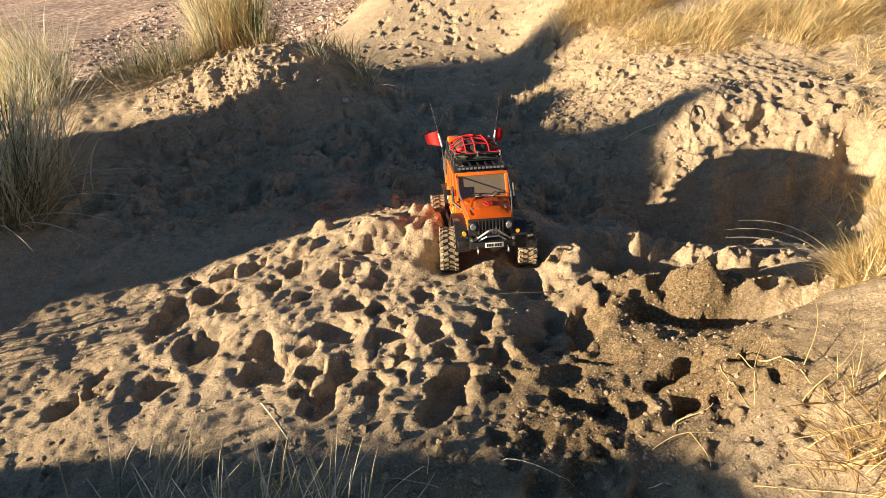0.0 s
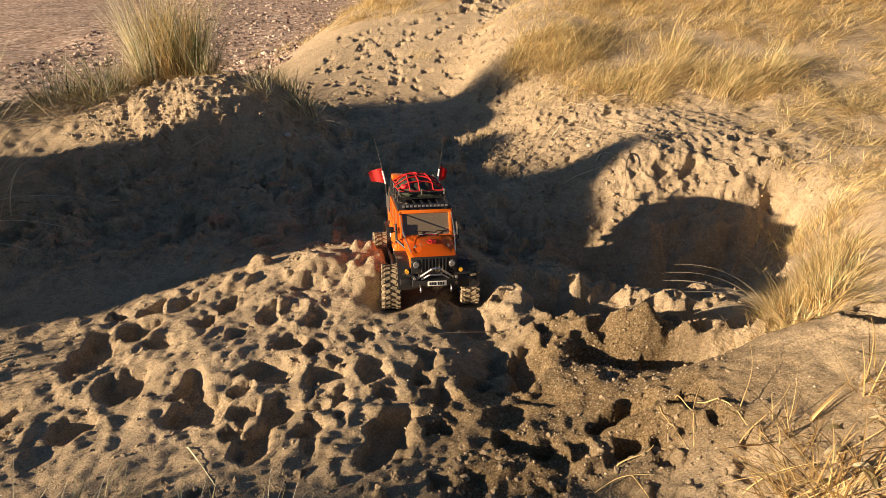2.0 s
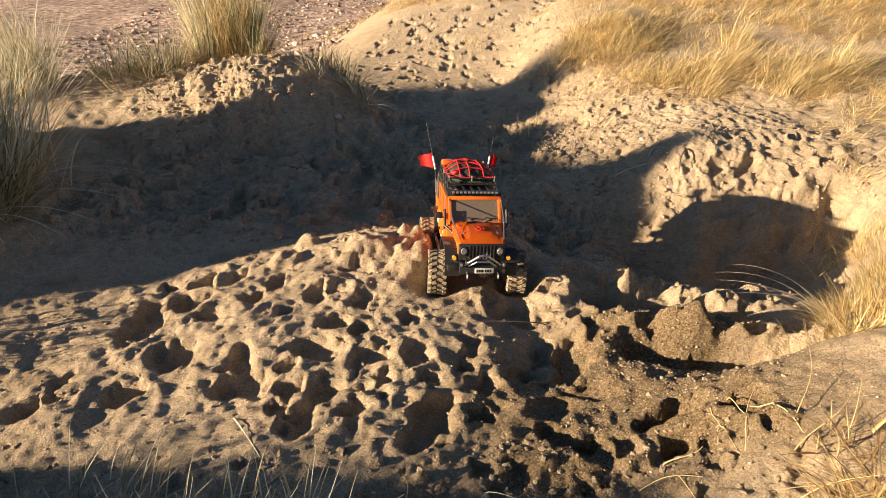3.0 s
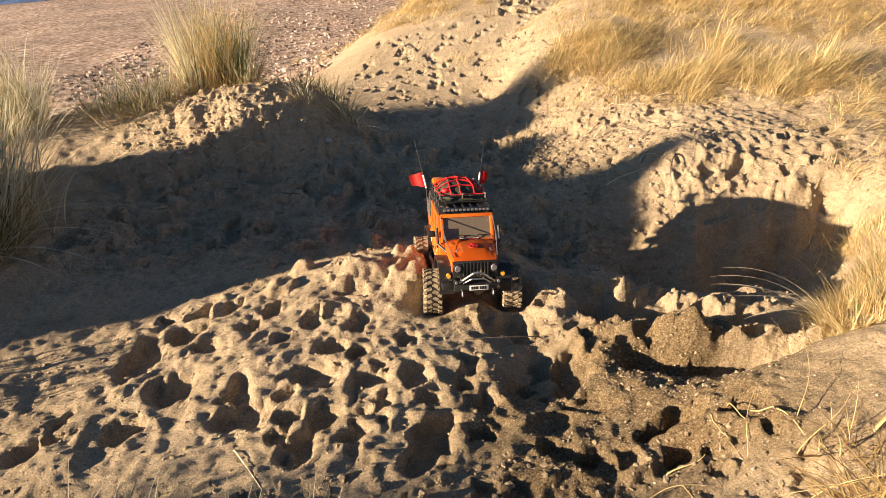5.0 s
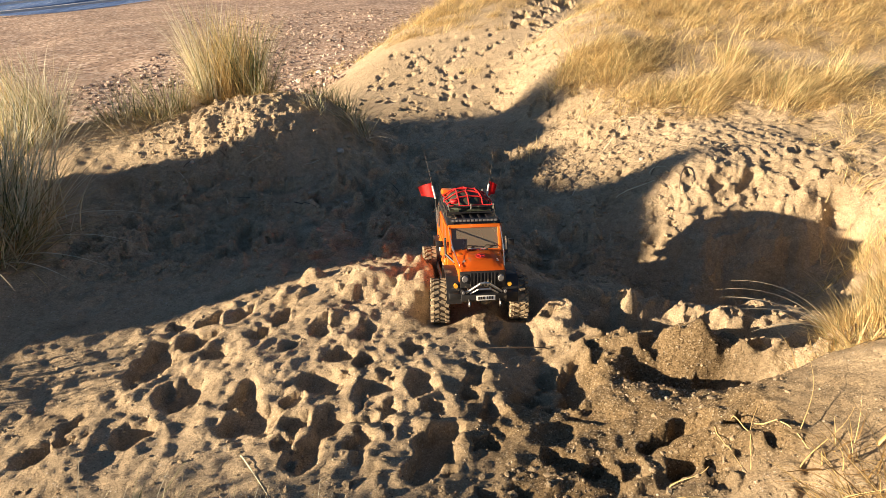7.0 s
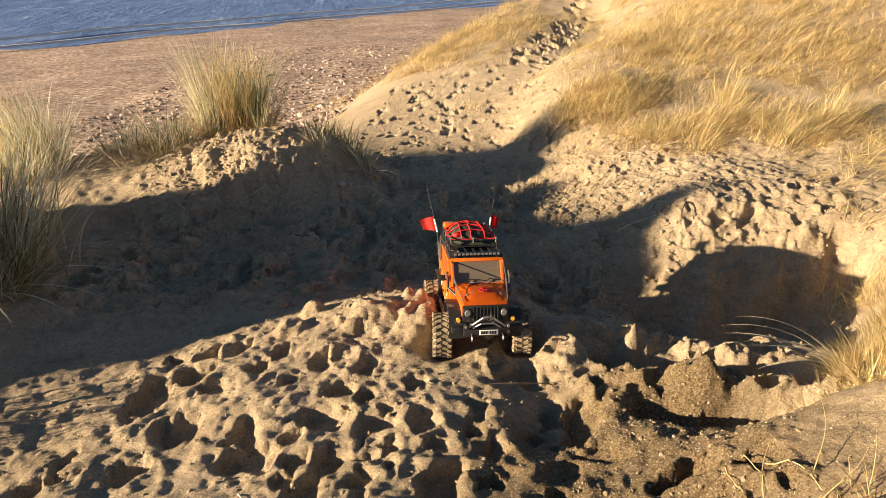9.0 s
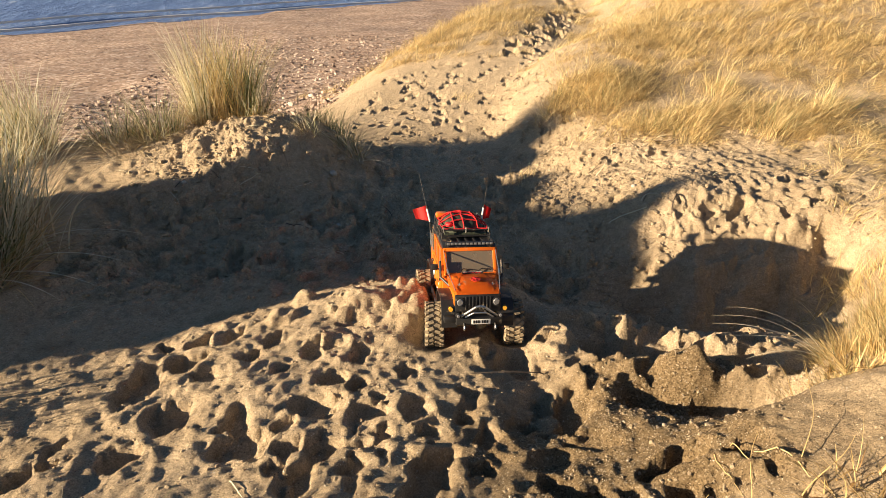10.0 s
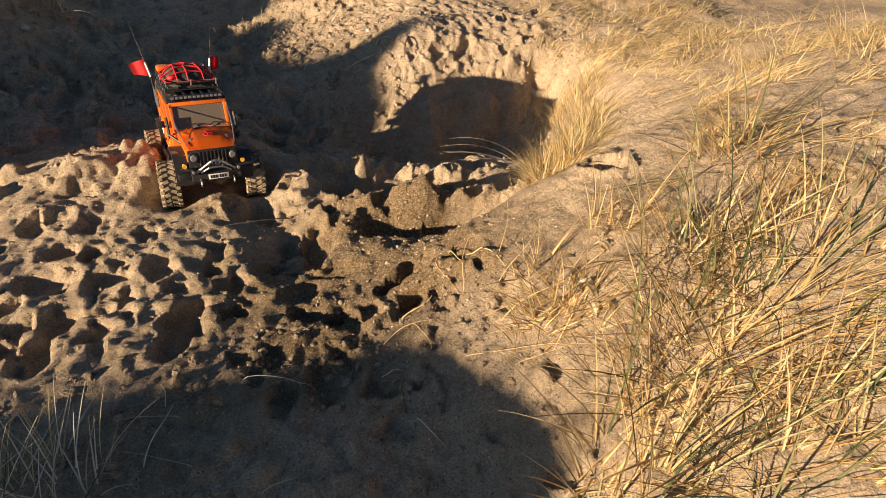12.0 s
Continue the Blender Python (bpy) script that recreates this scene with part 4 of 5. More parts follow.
    for s in (-1, 1):
        bm = bmesh.new()
        prism(bm, [(-0.222, 0.168), (-0.132, 0.168), (-0.132, 0.230), (-0.222, 0.230)], s * 0.078, s * 0.086, 0.002)
        q = part("quarter_panel", bm, GLOSS, car, "black rear quarter panel")
        bm = bmesh.new()
        prism(bm, [(-0.212, 0.178), (-0.144, 0.178), (-0.144, 0.221), (-0.206, 0.221)], s * 0.085, s * 0.0872)
        part("window", bm, GLASS, q, "dusty tinted rear window")
        bm = bmesh.new()
        for z in (0.186, 0.205):
            rod(bm, (-0.215, s * 0.091, z), (-0.140, s * 0.091, z), 0.0016, 6)
        for x in (-0.212, -0.178, -0.143):
            rod(bm, (x, s * 0.091, 0.176), (x, s * 0.091, 0.222), 0.0016, 6)
        part("guard_rail", bm, STEEL, q, "thin steel guard")
    bm = bmesh.new()
    box(bm, (-0.224, 0, 0.172), (0.008, 0.168, 0.120), Matrix(), 0.003)
    part("tailgate", bm, ORANGE, car)
    bm = bmesh.new()
    box(bm, (-0.2295, 0, 0.200), (0.003, 0.120, 0.042), Matrix(), 0.001)
    part("rear_window", bm, GLASS, car)
    bm = bmesh.new()
    box(bm, (-0.236, 0, 0.096), (0.020, 0.170, 0.020), Matrix(), 0.003)
    part("rear_bumper", bm, BLACK, car)
    for s in (-1, 1):
        bm = bmesh.new()
        box(bm, (-0.230, s * 0.079, 0.140), (0.008, 0.014, 0.026), Matrix(), 0.002)
        part("tail_lamp", bm, DECAL, car, "red tail lamp")
    # light bar on the screen's upper edge
    bm = bmesh.new()
    box(bm, (0.074, 0, 0.2475), (0.010, 0.150, 0.009), Matrix(), 0.002)
    for s in (-1, 1):
        box(bm, (0.070, s * 0.066, 0.242), (0.006, 0.005, 0.008))
    bar = part("light_bar", bm, BLACK, car, "black light bar")
    for i in range(12):
        bm = bmesh.new()
        box(bm, (0.0795, -0.066 + 0.012 * i, 0.2475), (0.002, 0.0095, 0.0062), Matrix(), 0.001)
        part("lens", bm, LENS, bar)
    # roof rack
    bm = bmesh.new()
    pipe(bm, [(0.004, -0.076, 0.252), (0.004, 0.076, 0.252), (-0.212, 0.076, 0.252), (-0.212, -0.076, 0.252), (0.004, -0.076, 0.252)], 0.0022, 6)
    rack = part("roof_rack", bm, BLACK, car, "black tube roof rack")
    bm = bmesh.new()
    pipe(bm, [(0.004, -0.076, 0.270), (0.004, 0.076, 0.270), (-0.212, 0.076, 0.270), (-0.212, -0.076, 0.270), (0.004, -0.076, 0.270)], 0.0022, 6)
    part("rail", bm, BLACK, rack)
    for x in (0.004, -0.050, -0.104, -0.158, -0.212):
        for y in (-0.076, 0.076):
            part("post", rod(bmesh.new(), (x, y, 0.243), (x, y, 0.270), 0.0018, 6), BLACK, rack)
        part("crossbar", rod(bmesh.new(), (x, -0.076, 0.252), (x, 0.076, 0.252), 0.0016, 6), BLACK, rack)
    for y in (-0.05, -0.025, 0, 0.025, 0.05):
        part("slat", rod(bmesh.new(), (0.004, y, 0.252), (-0.212, y, 0.252), 0.0014, 6), BLACK, rack)

    def load_top(x, y):
        u, v = (x + 0.104) / 0.098, y / 0.066
        d = min(1.0, (abs(u) ** 3 + abs(v) ** 3) ** (1 / 3))
        return 0.258 + 0.036 * math.sqrt(max(0.0, 1 - d ** 3)) + 0.004 * noise.noise((x * 40, y * 40, 3))

    bm = bmesh.new()
    grid = [[bm.verts.new((-0.104 + 0.098 * (i / 12 - 1), 0.066 * (j / 9 - 1), load_top(-0.104 + 0.098 * (i / 12 - 1), 0.066 * (j / 9 - 1)))) for j in range(19)] for i in range(25)]
    for i in range(24):
        for j in range(18):
            bm.faces.new((grid[i][j], grid[i + 1][j], grid[i + 1][j + 1], grid[i][j + 1]))
    edge = [grid[i][0] for i in range(25)] + [grid[24][j] for j in range(1, 19)] + [grid[i][18] for i in range(23, -1, -1)] + [grid[0][j] for j in range(17, 0, -1)]
    low = [bm.verts.new((v.co.x, v.co.y, 0.2535)) for v in edge]
    n = len(edge)
    for i in range(n):
        bm.faces.new((edge[i], edge[(i + 1) % n], low[(i + 1) % n], low[i]))
    bm.faces.new(low[::-1])
    part("canvas_load", bm, BAG, rack, "dark green canvas bundle on the rack")
    bm = bmesh.new()
    box(bm, (-0.190, -0.045, 0.275), (0.036, 0.040, 0.022), Matrix.Rotation(0.05, 4, "Z"), 0.006)
    part("jerry_can", bm, ORANGE, rack, "small orange can")
    bm = bmesh.new()
    box(bm, (-0.028, -0.052, 0.279), (0.022, 0.024, 0.014), Matrix.Rotation(-0.08, 4, "Z"), 0.007)
    part("red_pouch", bm, RED, rack, "small red pouch")
    # the elastic net over the load
    rs = random.Random(3)
    knots = {}
    for i in range(6):
        for j in range(5):
            x, y = 0.000 - 0.208 * i / 5 + rs.uniform(-0.008, 0.008), -0.072 + 0.144 * j / 4 + rs.uniform(-0.006, 0.006)
            knots[i, j] = Vector((x, y, 0.271 if i in (0, 5) or j in (0, 4) else load_top(x, y) + 0.004))
    for axis in (0, 1):
        for i in range(6 if axis == 0 else 5):
            row = [knots[(i, j) if axis == 0 else (j, i)] for j in range(5 if axis == 0 else 6)]
            pts = []
            for p, q in zip(row, row[1:]):
                for k in range(4):
                    c = p.lerp(q, k / 4)
                    c.z = max(c.z, load_top(c.x, c.y) + 0.002)
                    pts.append(c)
            bm = bmesh.new()
            pipe(bm, pts + [row[-1]], 0.0022, 5)
            part("net_cord", bm, RED, rack, "red elastic net cord")
    for (x, y) in ((0.004, -0.072), (0.004, 0.0), (0.004, 0.072), (-0.212, -0.072), (-0.212, 0.072), (-0.10, -0.076), (-0.10, 0.076)):
        bm = bmesh.new()
        rod(bm, (x, y, 0.262), (x, y, 0.277), 0.0026, 6)
        part("net_hook", bm, STEEL, rack, "bright net hook")
    # aerials with flags at the rear corners
    for s, tilt in ((-1, -0.06), (1, 0.05)):
        foot = Vector((-0.222, s * 0.088, 0.150))
        mid_ = foot + Vector((-0.004, s * 0.004, 0.098))
        tip = mid_ + Vector((-0.030, tilt * 0.6, 0.150))
        bm = bmesh.new()
        rod(bm, foot, mid_, 0.0022, 8)
        rod(bm, mid_, mid_ + (tip - mid_) * 0.30, 0.0030, 8)
        rod(bm, mid_, tip, 0.0011, 6, 0.0005)
        mast = part("aerial", bm, BLACK, car, "thin black aerial")
        bm = bmesh.new()
        rod(bm, mid_, mid_ + (tip - mid_) * 0.27, 0.0034, 8)
        part("flag_sleeve", bm, WHITE, mast, "pale flag sleeve")
        bm = bmesh.new()
        a0, a1 = mid_ + (tip - mid_) * 0.02, mid_ + (tip - mid_) * 0.34
        rows = []
        for k in range(9):
            u = k / 8
            off = Vector((-0.012 * u + 0.003 * math.sin(u * 7), (-1 if s < 0 else 0.6) * 0.048 * u, -0.006 * u))
            rows.append((bm.verts.new(a0 + off + Vector((0, 0, 0.010 * u))), bm.verts.new(a1 + off - Vector((0, 0, 0.010 * u)))))
        for (p, q), (p2, q2) in zip(rows, rows[1:]):
            bm.faces.new((p, p2, q2, q))
        bmesh.ops.solidify(bm, geom=bm.faces[:], thickness=0.0008)
        part("flag", bm, FLAG, mast, "red cloth flag")
    # chassis and axles
    bm = bmesh.new()
    for s in (-1, 1):
        box(bm, (0.0, s * 0.035, 0.082), (0.42, 0.008, 0.016), Matrix(), 0.001)
    box(bm, (-0.01, 0, 0.080), (0.16, 0.06, 0.024), Matrix(), 0.003)
    part("chassis", bm, CHASSIS, car, "dark sandy chassis rails")
    for x in (0.160, -0.153):
        bm = bmesh.new()
        rod(bm, (x, -0.082, TYRE_R), (x, 0.082, TYRE_R), 0.009, 10)
        bmesh.ops.create_uvsphere(bm, u_segments=14, v_segments=8, radius=0.019, matrix=Matrix.Translation((x, 0.018, TYRE_R)))
        for s in (-1, 1):
            rod(bm, (x, s * 0.055, TYRE_R), (x - math.copysign(0.02, x), s * 0.055, 0.14), 0.007, 8)
        part("axle", bm, CHASSIS, car, "dark sandy axle")
    # wheels
    tyre_mesh = rim_mesh = None
    for n, (x, y) in WHEELS.items():
        turn = (0.0 if y > 0 else math.pi) + (radians(-5) if x > 0 else 0.0)
        if tyre_mesh is None:
            t_ = part("tyre", tyre_bm(), RUBBER, car, "knobbly tyre caked with sand")
            r_ = part("rim", rim_bm(), RIM, t_, "bronze spoked rim")
            tyre_mesh, rim_mesh = t_.data, r_.data
        else:
            t_, r_ = new("tyre", tyre_mesh), new("rim", rim_mesh)
            t_["label"], r_["label"] = "knobbly tyre caked with sand", "bronze spoked rim"
            t_.parent, r_.parent = car, t_
        t_.matrix_basis = Matrix.Translation((x, y, TYRE_R)) @ Matrix.Rotation(turn, 4, "Z")
    # the shell sits narrow and high over the wheels
    shell = Matrix.Translation((0, 0, 0.012)) @ Matrix.Diagonal((1, 0.90, 1, 1))
    for ob in car.children_recursive:
        if ob.name.split(".")[0] not in ("tyre", "rim", "axle"):
            ob.data.transform(shell)
    return car


build_car()


# ---------------------------------------------------------------- marram grass
class Blades:
    """Collects many folded, tapering blades into one mesh."""

    def __init__(self, seed):
        self.v, self.f, self.rs = [], [], random.Random(seed)

    def blade(self, root, heading, lean, length, bow, wide, seg=5, droop=0.0):
        rs = self.rs
        p = Vector(root)
        h = Vector((math.cos(heading), math.sin(heading), 0))
        side = Vector((-h.y, h.x, 0))
        ang = lean
        base_i = len(self.v)
        for k in range(seg + 1):
            u = k / seg
            w = wide * (1 - u ** 1.8) * 0.5 + 0.0002
            tang = h * math.sin(ang) + Vector((0, 0, math.cos(ang)))
            nrm = side.cross(tang)
            self.v += [p - side * w, p + nrm * w * 0.55, p + side * w]
            p = p + tang * (length / seg)
            if droop:
                p.z = max(p.z, droop_floor(p.x, p.y) + 0.004)
            ang += bow / seg
        for k in range(seg):
            a_ = base_i + 3 * k
            self.f += [(a_, a_ + 1, a_ + 4, a_ + 3), (a_ + 1, a_ + 2, a_ + 5, a_ + 4)]

    def done(self, name, mat):
        return mesh_object(name, self.v, self.f, mat)


def droop_floor(x, y):
    return ground_at(x, y)


def clump(x, y, radius, count, high, spread, mat, label, seed, wide=0.004, lean_to=None, green=0, thatch=60, low=0.05):
    """A tussock: an Empty with its standing blades and dead thatch."""
    z = ground_at(x, y)
    e_ = new("grass_clump")
    tagged(e_, label, "grass", group="marram tussocks")
    rs = random.Random(seed)

    def sow(n, hi, mat_, name, lean_lo, lean_hi, bow_hi, w):
        b = Blades(rs.random())
        for _ in range(n):
            r, a_ = radius * math.sqrt(rs.random()), rs.uniform(0, 2 * math.pi)
            px, py = x + r * math.cos(a_), y + r * math.sin(a_)
            hd = a_ + rs.gauss(0, 0.8)
            if lean_to is not None and rs.random() < 0.5:
                hd = lean_to + rs.gauss(0, 0.5)
            lean = rs.uniform(lean_lo, lean_hi) * (0.4 + 0.8 * r / radius)
            b.blade((px, py, ground_at(px, py) - 0.012), hd, lean, hi * rs.uniform(0.5, 1.1), rs.uniform(0.1, bow_hi), w * rs.uniform(0.6, 1.2), 5, 1)
        ob = b.done(name, mat_)
        ob.parent = e_
        return tagged(ob, kind="stuff")

    sow(count, high, mat, "foliage", low, spread, 0.9, wide)
    if green:
        sow(green, high * 1.05, GREEN, "green_foliage", 0.05, spread, 0.8, wide)["label"] = "greener living blades"
    sow(thatch, high * 0.55, STRAW, "thatch", 0.6, 1.3, 1.0, wide * 0.8)["label"] = "matted dead straw at the base"
    return e_


def mat_of_grass(name, label, spots, seed, mat, high, per, wide, flat):
    """Wind-laid grass over a stretch of dune; one sheet of uncounted blades."""
    b = Blades(seed)
    rs = random.Random(seed)
    for cx, cy, rx, ry, k in spots:
        for _ in range(int(per * k)):
            tx, ty = rs.gauss(cx, rx * 0.5), rs.gauss(cy, ry * 0.5)
            hd0 = rs.gauss(0.25, 1.3)
            size = rs.uniform(0.5, 1.25)
            for _ in range(24):
                px, py = tx + rs.gauss(0, 0.034), ty + rs.gauss(0, 0.026)
                b.blade((px, py, ground_at(px, py) - 0.01), hd0 + rs.gauss(0, 0.6), rs.uniform(*flat), size * high * rs.uniform(0.35, 1.15), rs.uniform(0.2, 1.5), wide * rs.uniform(0.6, 1.2), 4, 1)
    return tagged(b.done(name, mat), label, "grass", kind="stuff")


# pale blades left, green ones right: partly sun and shade put into the colours
TALL = "tall straw-coloured marram tussock on the sandy bank above the beach"
clump(-1.06, 3.12, 0.055, 260, 0.50, 0.30, PALE, TALL, 1, 0.0030, 2.4, 10, 160)
clump(-0.98, 3.14, 0.060, 300, 0.46, 0.26, DRY, TALL, 21, 0.0030, 1.9, 30, 200)
clump(-0.90, 3.15, 0.055, 150, 0.44, 0.26, DRY, TALL, 2, 0.0030, 1.2, 130, 160)
clump(-0.83, 3.12, 0.060, 80, 0.36, 0.45, PALE, TALL, 22, 0.0028, 0.2, 60, 80)
clump(-1.46, 3.04, 0.13, 70, 0.20, 1.15, PALE, "low half-green tussock between taller ones", 4, 0.0030, None, 60, 160)
clump(-1.24, 3.04, 0.12, 90, 0.24, 1.0, PALE, "low half-green tussock between taller ones", 5, 0.0030, None, 110, 160)
clump(-1.36, 2.92, 0.10, 40, 0.22, 1.4, PALE, "bleached blades lying over the rim of the bank", 51, 0.0030, 3.4, 6, 60)
clump(-1.82, 2.90, 0.16, 420, 0.38, 0.6, PALE, "broad bleached marram tussock at the edge of the beach", 3, 0.0034, 2.8, 60, 240)
clump(-2.10, 3.05, 0.20, 300, 0.40, 0.6, DRY, "broad bleached marram tussock at the edge of the beach", 31, 0.0036, 2.8, 30, 150)
clump(-0.62, 3.28, 0.14, 130, 0.20, 1.0, GREEN, "low dark grass in the shade of the tall tussock", 6, 0.0030, 0.2, 60, 140)
clump(-0.46, 3.22, 0.12, 90, 0.18, 1.1, GREEN, "low dark grass in the shade of the tall tussock", 61, 0.0030, 0.2, 40, 140)
clump(-0.36, 3.06, 0.07, 60, 0.20, 1.2, PALE, "bent pale grass lying over the rim of the hollow", 7, 0.0034, 3.6, 10, 60)
clump(-0.55, 3.00, 0.05, 30, 0.14, 1.3, PALE, "bent pale grass lying over the rim of the hollow", 71, 0.0030, 3.6, 6, 30)
RIM_GRASS = "upright bleached marram with green shoots at its foot"
rim_tuft = clump(-1.42, 2.02, 0.09, 60, 0.52, 0.50, PALE, RIM_GRASS, 8, 0.0056, 0.9, 20, 80)
clump(-1.52, 2.16, 0.10, 80, 0.48, 0.5, PALE, RIM_GRASS, 80, 0.0050, 0.6, 40, 120)
clump(-1.38, 1.88, 0.10, 60, 0.30, 0.9, PALE, "low half-green marram at the shaded rim", 81, 0.0045, 0.4, 110, 120)
clump(-1.58, 1.82, 0.12, 60, 0.54, 0.55, PALE, RIM_GRASS, 9, 0.005, 0.3, 40, 60)
# tussocks out of view, added to cast shade and fray the shadow edges
SHADE_GRASS = "unseen straw-coloured marram tussock added to cast shade"
for n_, (x, y) in enumerate(((-2.60, 1.12), (-2.54, 1.36), (-2.50, 1.46), (-2.48, 1.60), (-2.54, 1.80), (-2.62, 2.02), (-2.70, 2.22))):
    clump(x, y, 0.10, 160, 0.10, 0.9, DRY, SHADE_GRASS, 101 + n_, 0.004, 0.3, 20, 80)
clump(-1.42, 1.27, 0.13, 34, 0.34, 0.6, DRY, SHADE_GRASS, 104, 0.004, 0.3, 8, 20)
LIP = "fine yellow grass tangled along the lip of the bank"
bank_tuft = clump(0.86, 1.12, 0.06, 240, 0.14, 0.95, DRY, LIP, 11, 0.0024, 2.9, 40, 160, 0.1)
for n_, (x, y, r, h) in enumerate(((0.93, 1.20, 0.06, 0.12), (1.00, 1.28, 0.07, 0.13), (1.07, 1.37, 0.07, 0.13), (1.16, 1.42, 0.07, 0.13), (1.27, 1.56, 0.07, 0.12), (1.38, 1.70, 0.07, 0.11), (1.46, 1.88, 0.08, 0.10))):
    clump(x, y, r, 330, h, 0.95, DRY, LIP, 120 + n_, 0.0018, 2.9, 40, 170, 0.1)
clump(-0.34, 0.68, 0.09, 60, 0.18, 0.9, PALE, "sparse pale grass in the shaded sand", 13, 0.0024, 1.5, 14, 10)
clump(-0.20, 0.70, 0.08, 48, 0.16, 1.0, PALE, "sparse pale grass in the shaded sand", 14, 0.0024, 1.2, 10, 8)
clump(-0.58, 0.78, 0.14, 44, 0.14, 1.1, PALE, "sparse pale grass in the shaded sand", 15, 0.0022, 1.2, 10, 20)
clump(0.72, 0.45, 0.10, 55, 0.24, 1.45, STRAW, "sprawling golden grass tuft on the near bank", 41, 0.0034, None, 30, 60, 0.6)
clump(0.83, 0.64, 0.08, 43, 0.24, 1.45, STRAW, "sprawling golden grass tuft on the near bank", 42, 0.0034, 3.3, 28, 60, 0.6)
clump(0.93, 0.50, 0.12, 55, 0.24, 1.45, STRAW, "sprawling golden grass tuft on the near bank", 43, 0.0034, None, 36, 60, 0.6)
clump(0.60, 0.34, 0.10, 49, 0.24, 1.45, STRAW, "sprawling golden grass tuft on the near bank", 44, 0.0034, None, 26, 60, 0.6)
clump(0.73, 0.28, 0.12, 55, 0.24, 1.45, STRAW, "sprawling golden grass tuft on the near bank", 45, 0.0034, None, 30, 60, 0.6)
clump(1.08, 0.83, 0.09, 43, 0.24, 1.45, STRAW, "sprawling golden grass tuft on the near bank", 46, 0.0034, 3.3, 24, 60, 0.6)
clump(0.80, 0.80, 0.05, 34, 0.16, 1.2, STRAW, "small dry tuft at the lip of the bank", 47, 0.0028, 3.3, 0, 50)
clump(0.63, 0.66, 0.05, 26, 0.16, 1.2, STRAW, "small dry tuft at the lip of the bank", 48, 0.0028, 3.3, 0, 40)
clump(0.64, 0.80, 0.04, 14, 0.13, 1.2, STRAW, "small dry tuft at the lip of the bank", 49, 0.0026, 3.3, 0, 20)
FIELD = "bushy yellow-green tuft standing out of the dune grass"
for n_, (x, y, r, h) in enumerate(((0.92, 3.52, 0.10, 0.16), (1.24, 3.08, 0.09, 0.13), (1.62, 3.05, 0.10, 0.16), (1.10, 3.20, 0.08, 0.13), (1.98, 3.24, 0.10, 0.16), (0.70, 3.62, 0.08, 0.12), (1.55, 3.54, 0.10, 0.15))):
    clump(x, y, r, 220, h, 1.25, DRY, FIELD, 140 + n_, 0.0018, 0.3, 40, 160, 0.3)
# tussocks out of view on the added dune, breaking the edge of its shade
for n_, (x, y) in enumerate(((-2.20, 0.42), (-2.17, 0.30), (-2.12, 0.15), (-2.08, 0.0), (-2.03, -0.2))):
    clump(x, y, 0.12, 46, 0.15, 0.8, DRY, "unseen marram tussock on the added shade dune", 170 + n_, 0.0045, None, 10, 40)

mat_of_grass("grass_field", "yellow wind-laid marram covering the sunny dune", [(0.95, 3.62, 0.25, 0.15, 0.9), (1.35, 3.25, 0.5, 0.14, 1.1), (1.75, 3.1, 0.3, 0.14, 0.5), (1.4, 4.2, 0.6, 0.5, 1.6), (2.3, 3.9, 0.8, 0.6, 1.8), (2.0, 5.0, 1.0, 0.7, 2.6), (3.0, 4.8, 1.0, 1.2, 2.4), (2.4, 6.4, 1.4, 1.0, 2.6)], 21, DRY, 0.15, 150, 0.0026, (0.45, 1.45))
mat_of_grass("grass_field", "yellow grass on the low mound beside the footpath", [(0.0, 5.8, 0.6, 0.5, 1.4), (0.45, 6.3, 0.6, 0.5, 1.2), (0.2, 7.2, 1.2, 0.8, 2.0), (2.0, 8.5, 2.0, 1.0, 2.0)], 22, DRY, 0.16, 110, 0.0026, (0.4, 1.35))
mat_of_grass("grass_field", "dry bent grass on the crest of the sunny bank", [(1.9, 2.0, 0.5, 0.4, 1.2), (2.1, 2.7, 0.5, 0.5, 1.3), (1.75, 1.2, 0.4, 0.4, 0.9)], 23, DRY, 0.14, 90, 0.0022, (0.7, 1.5))
mat_of_grass("grass_field", "loose dead straw lying over the near bank", [(0.86, 0.60, 0.3, 0.30, 0.5), (0.72, 0.40, 0.25, 0.25, 0.55), (1.08, 0.85, 0.30, 0.28, 0.45), (1.25, 1.15, 0.25, 0.3, 0.3)], 24, STRAW, 0.14, 22, 0.0024, (1.1, 1.57))


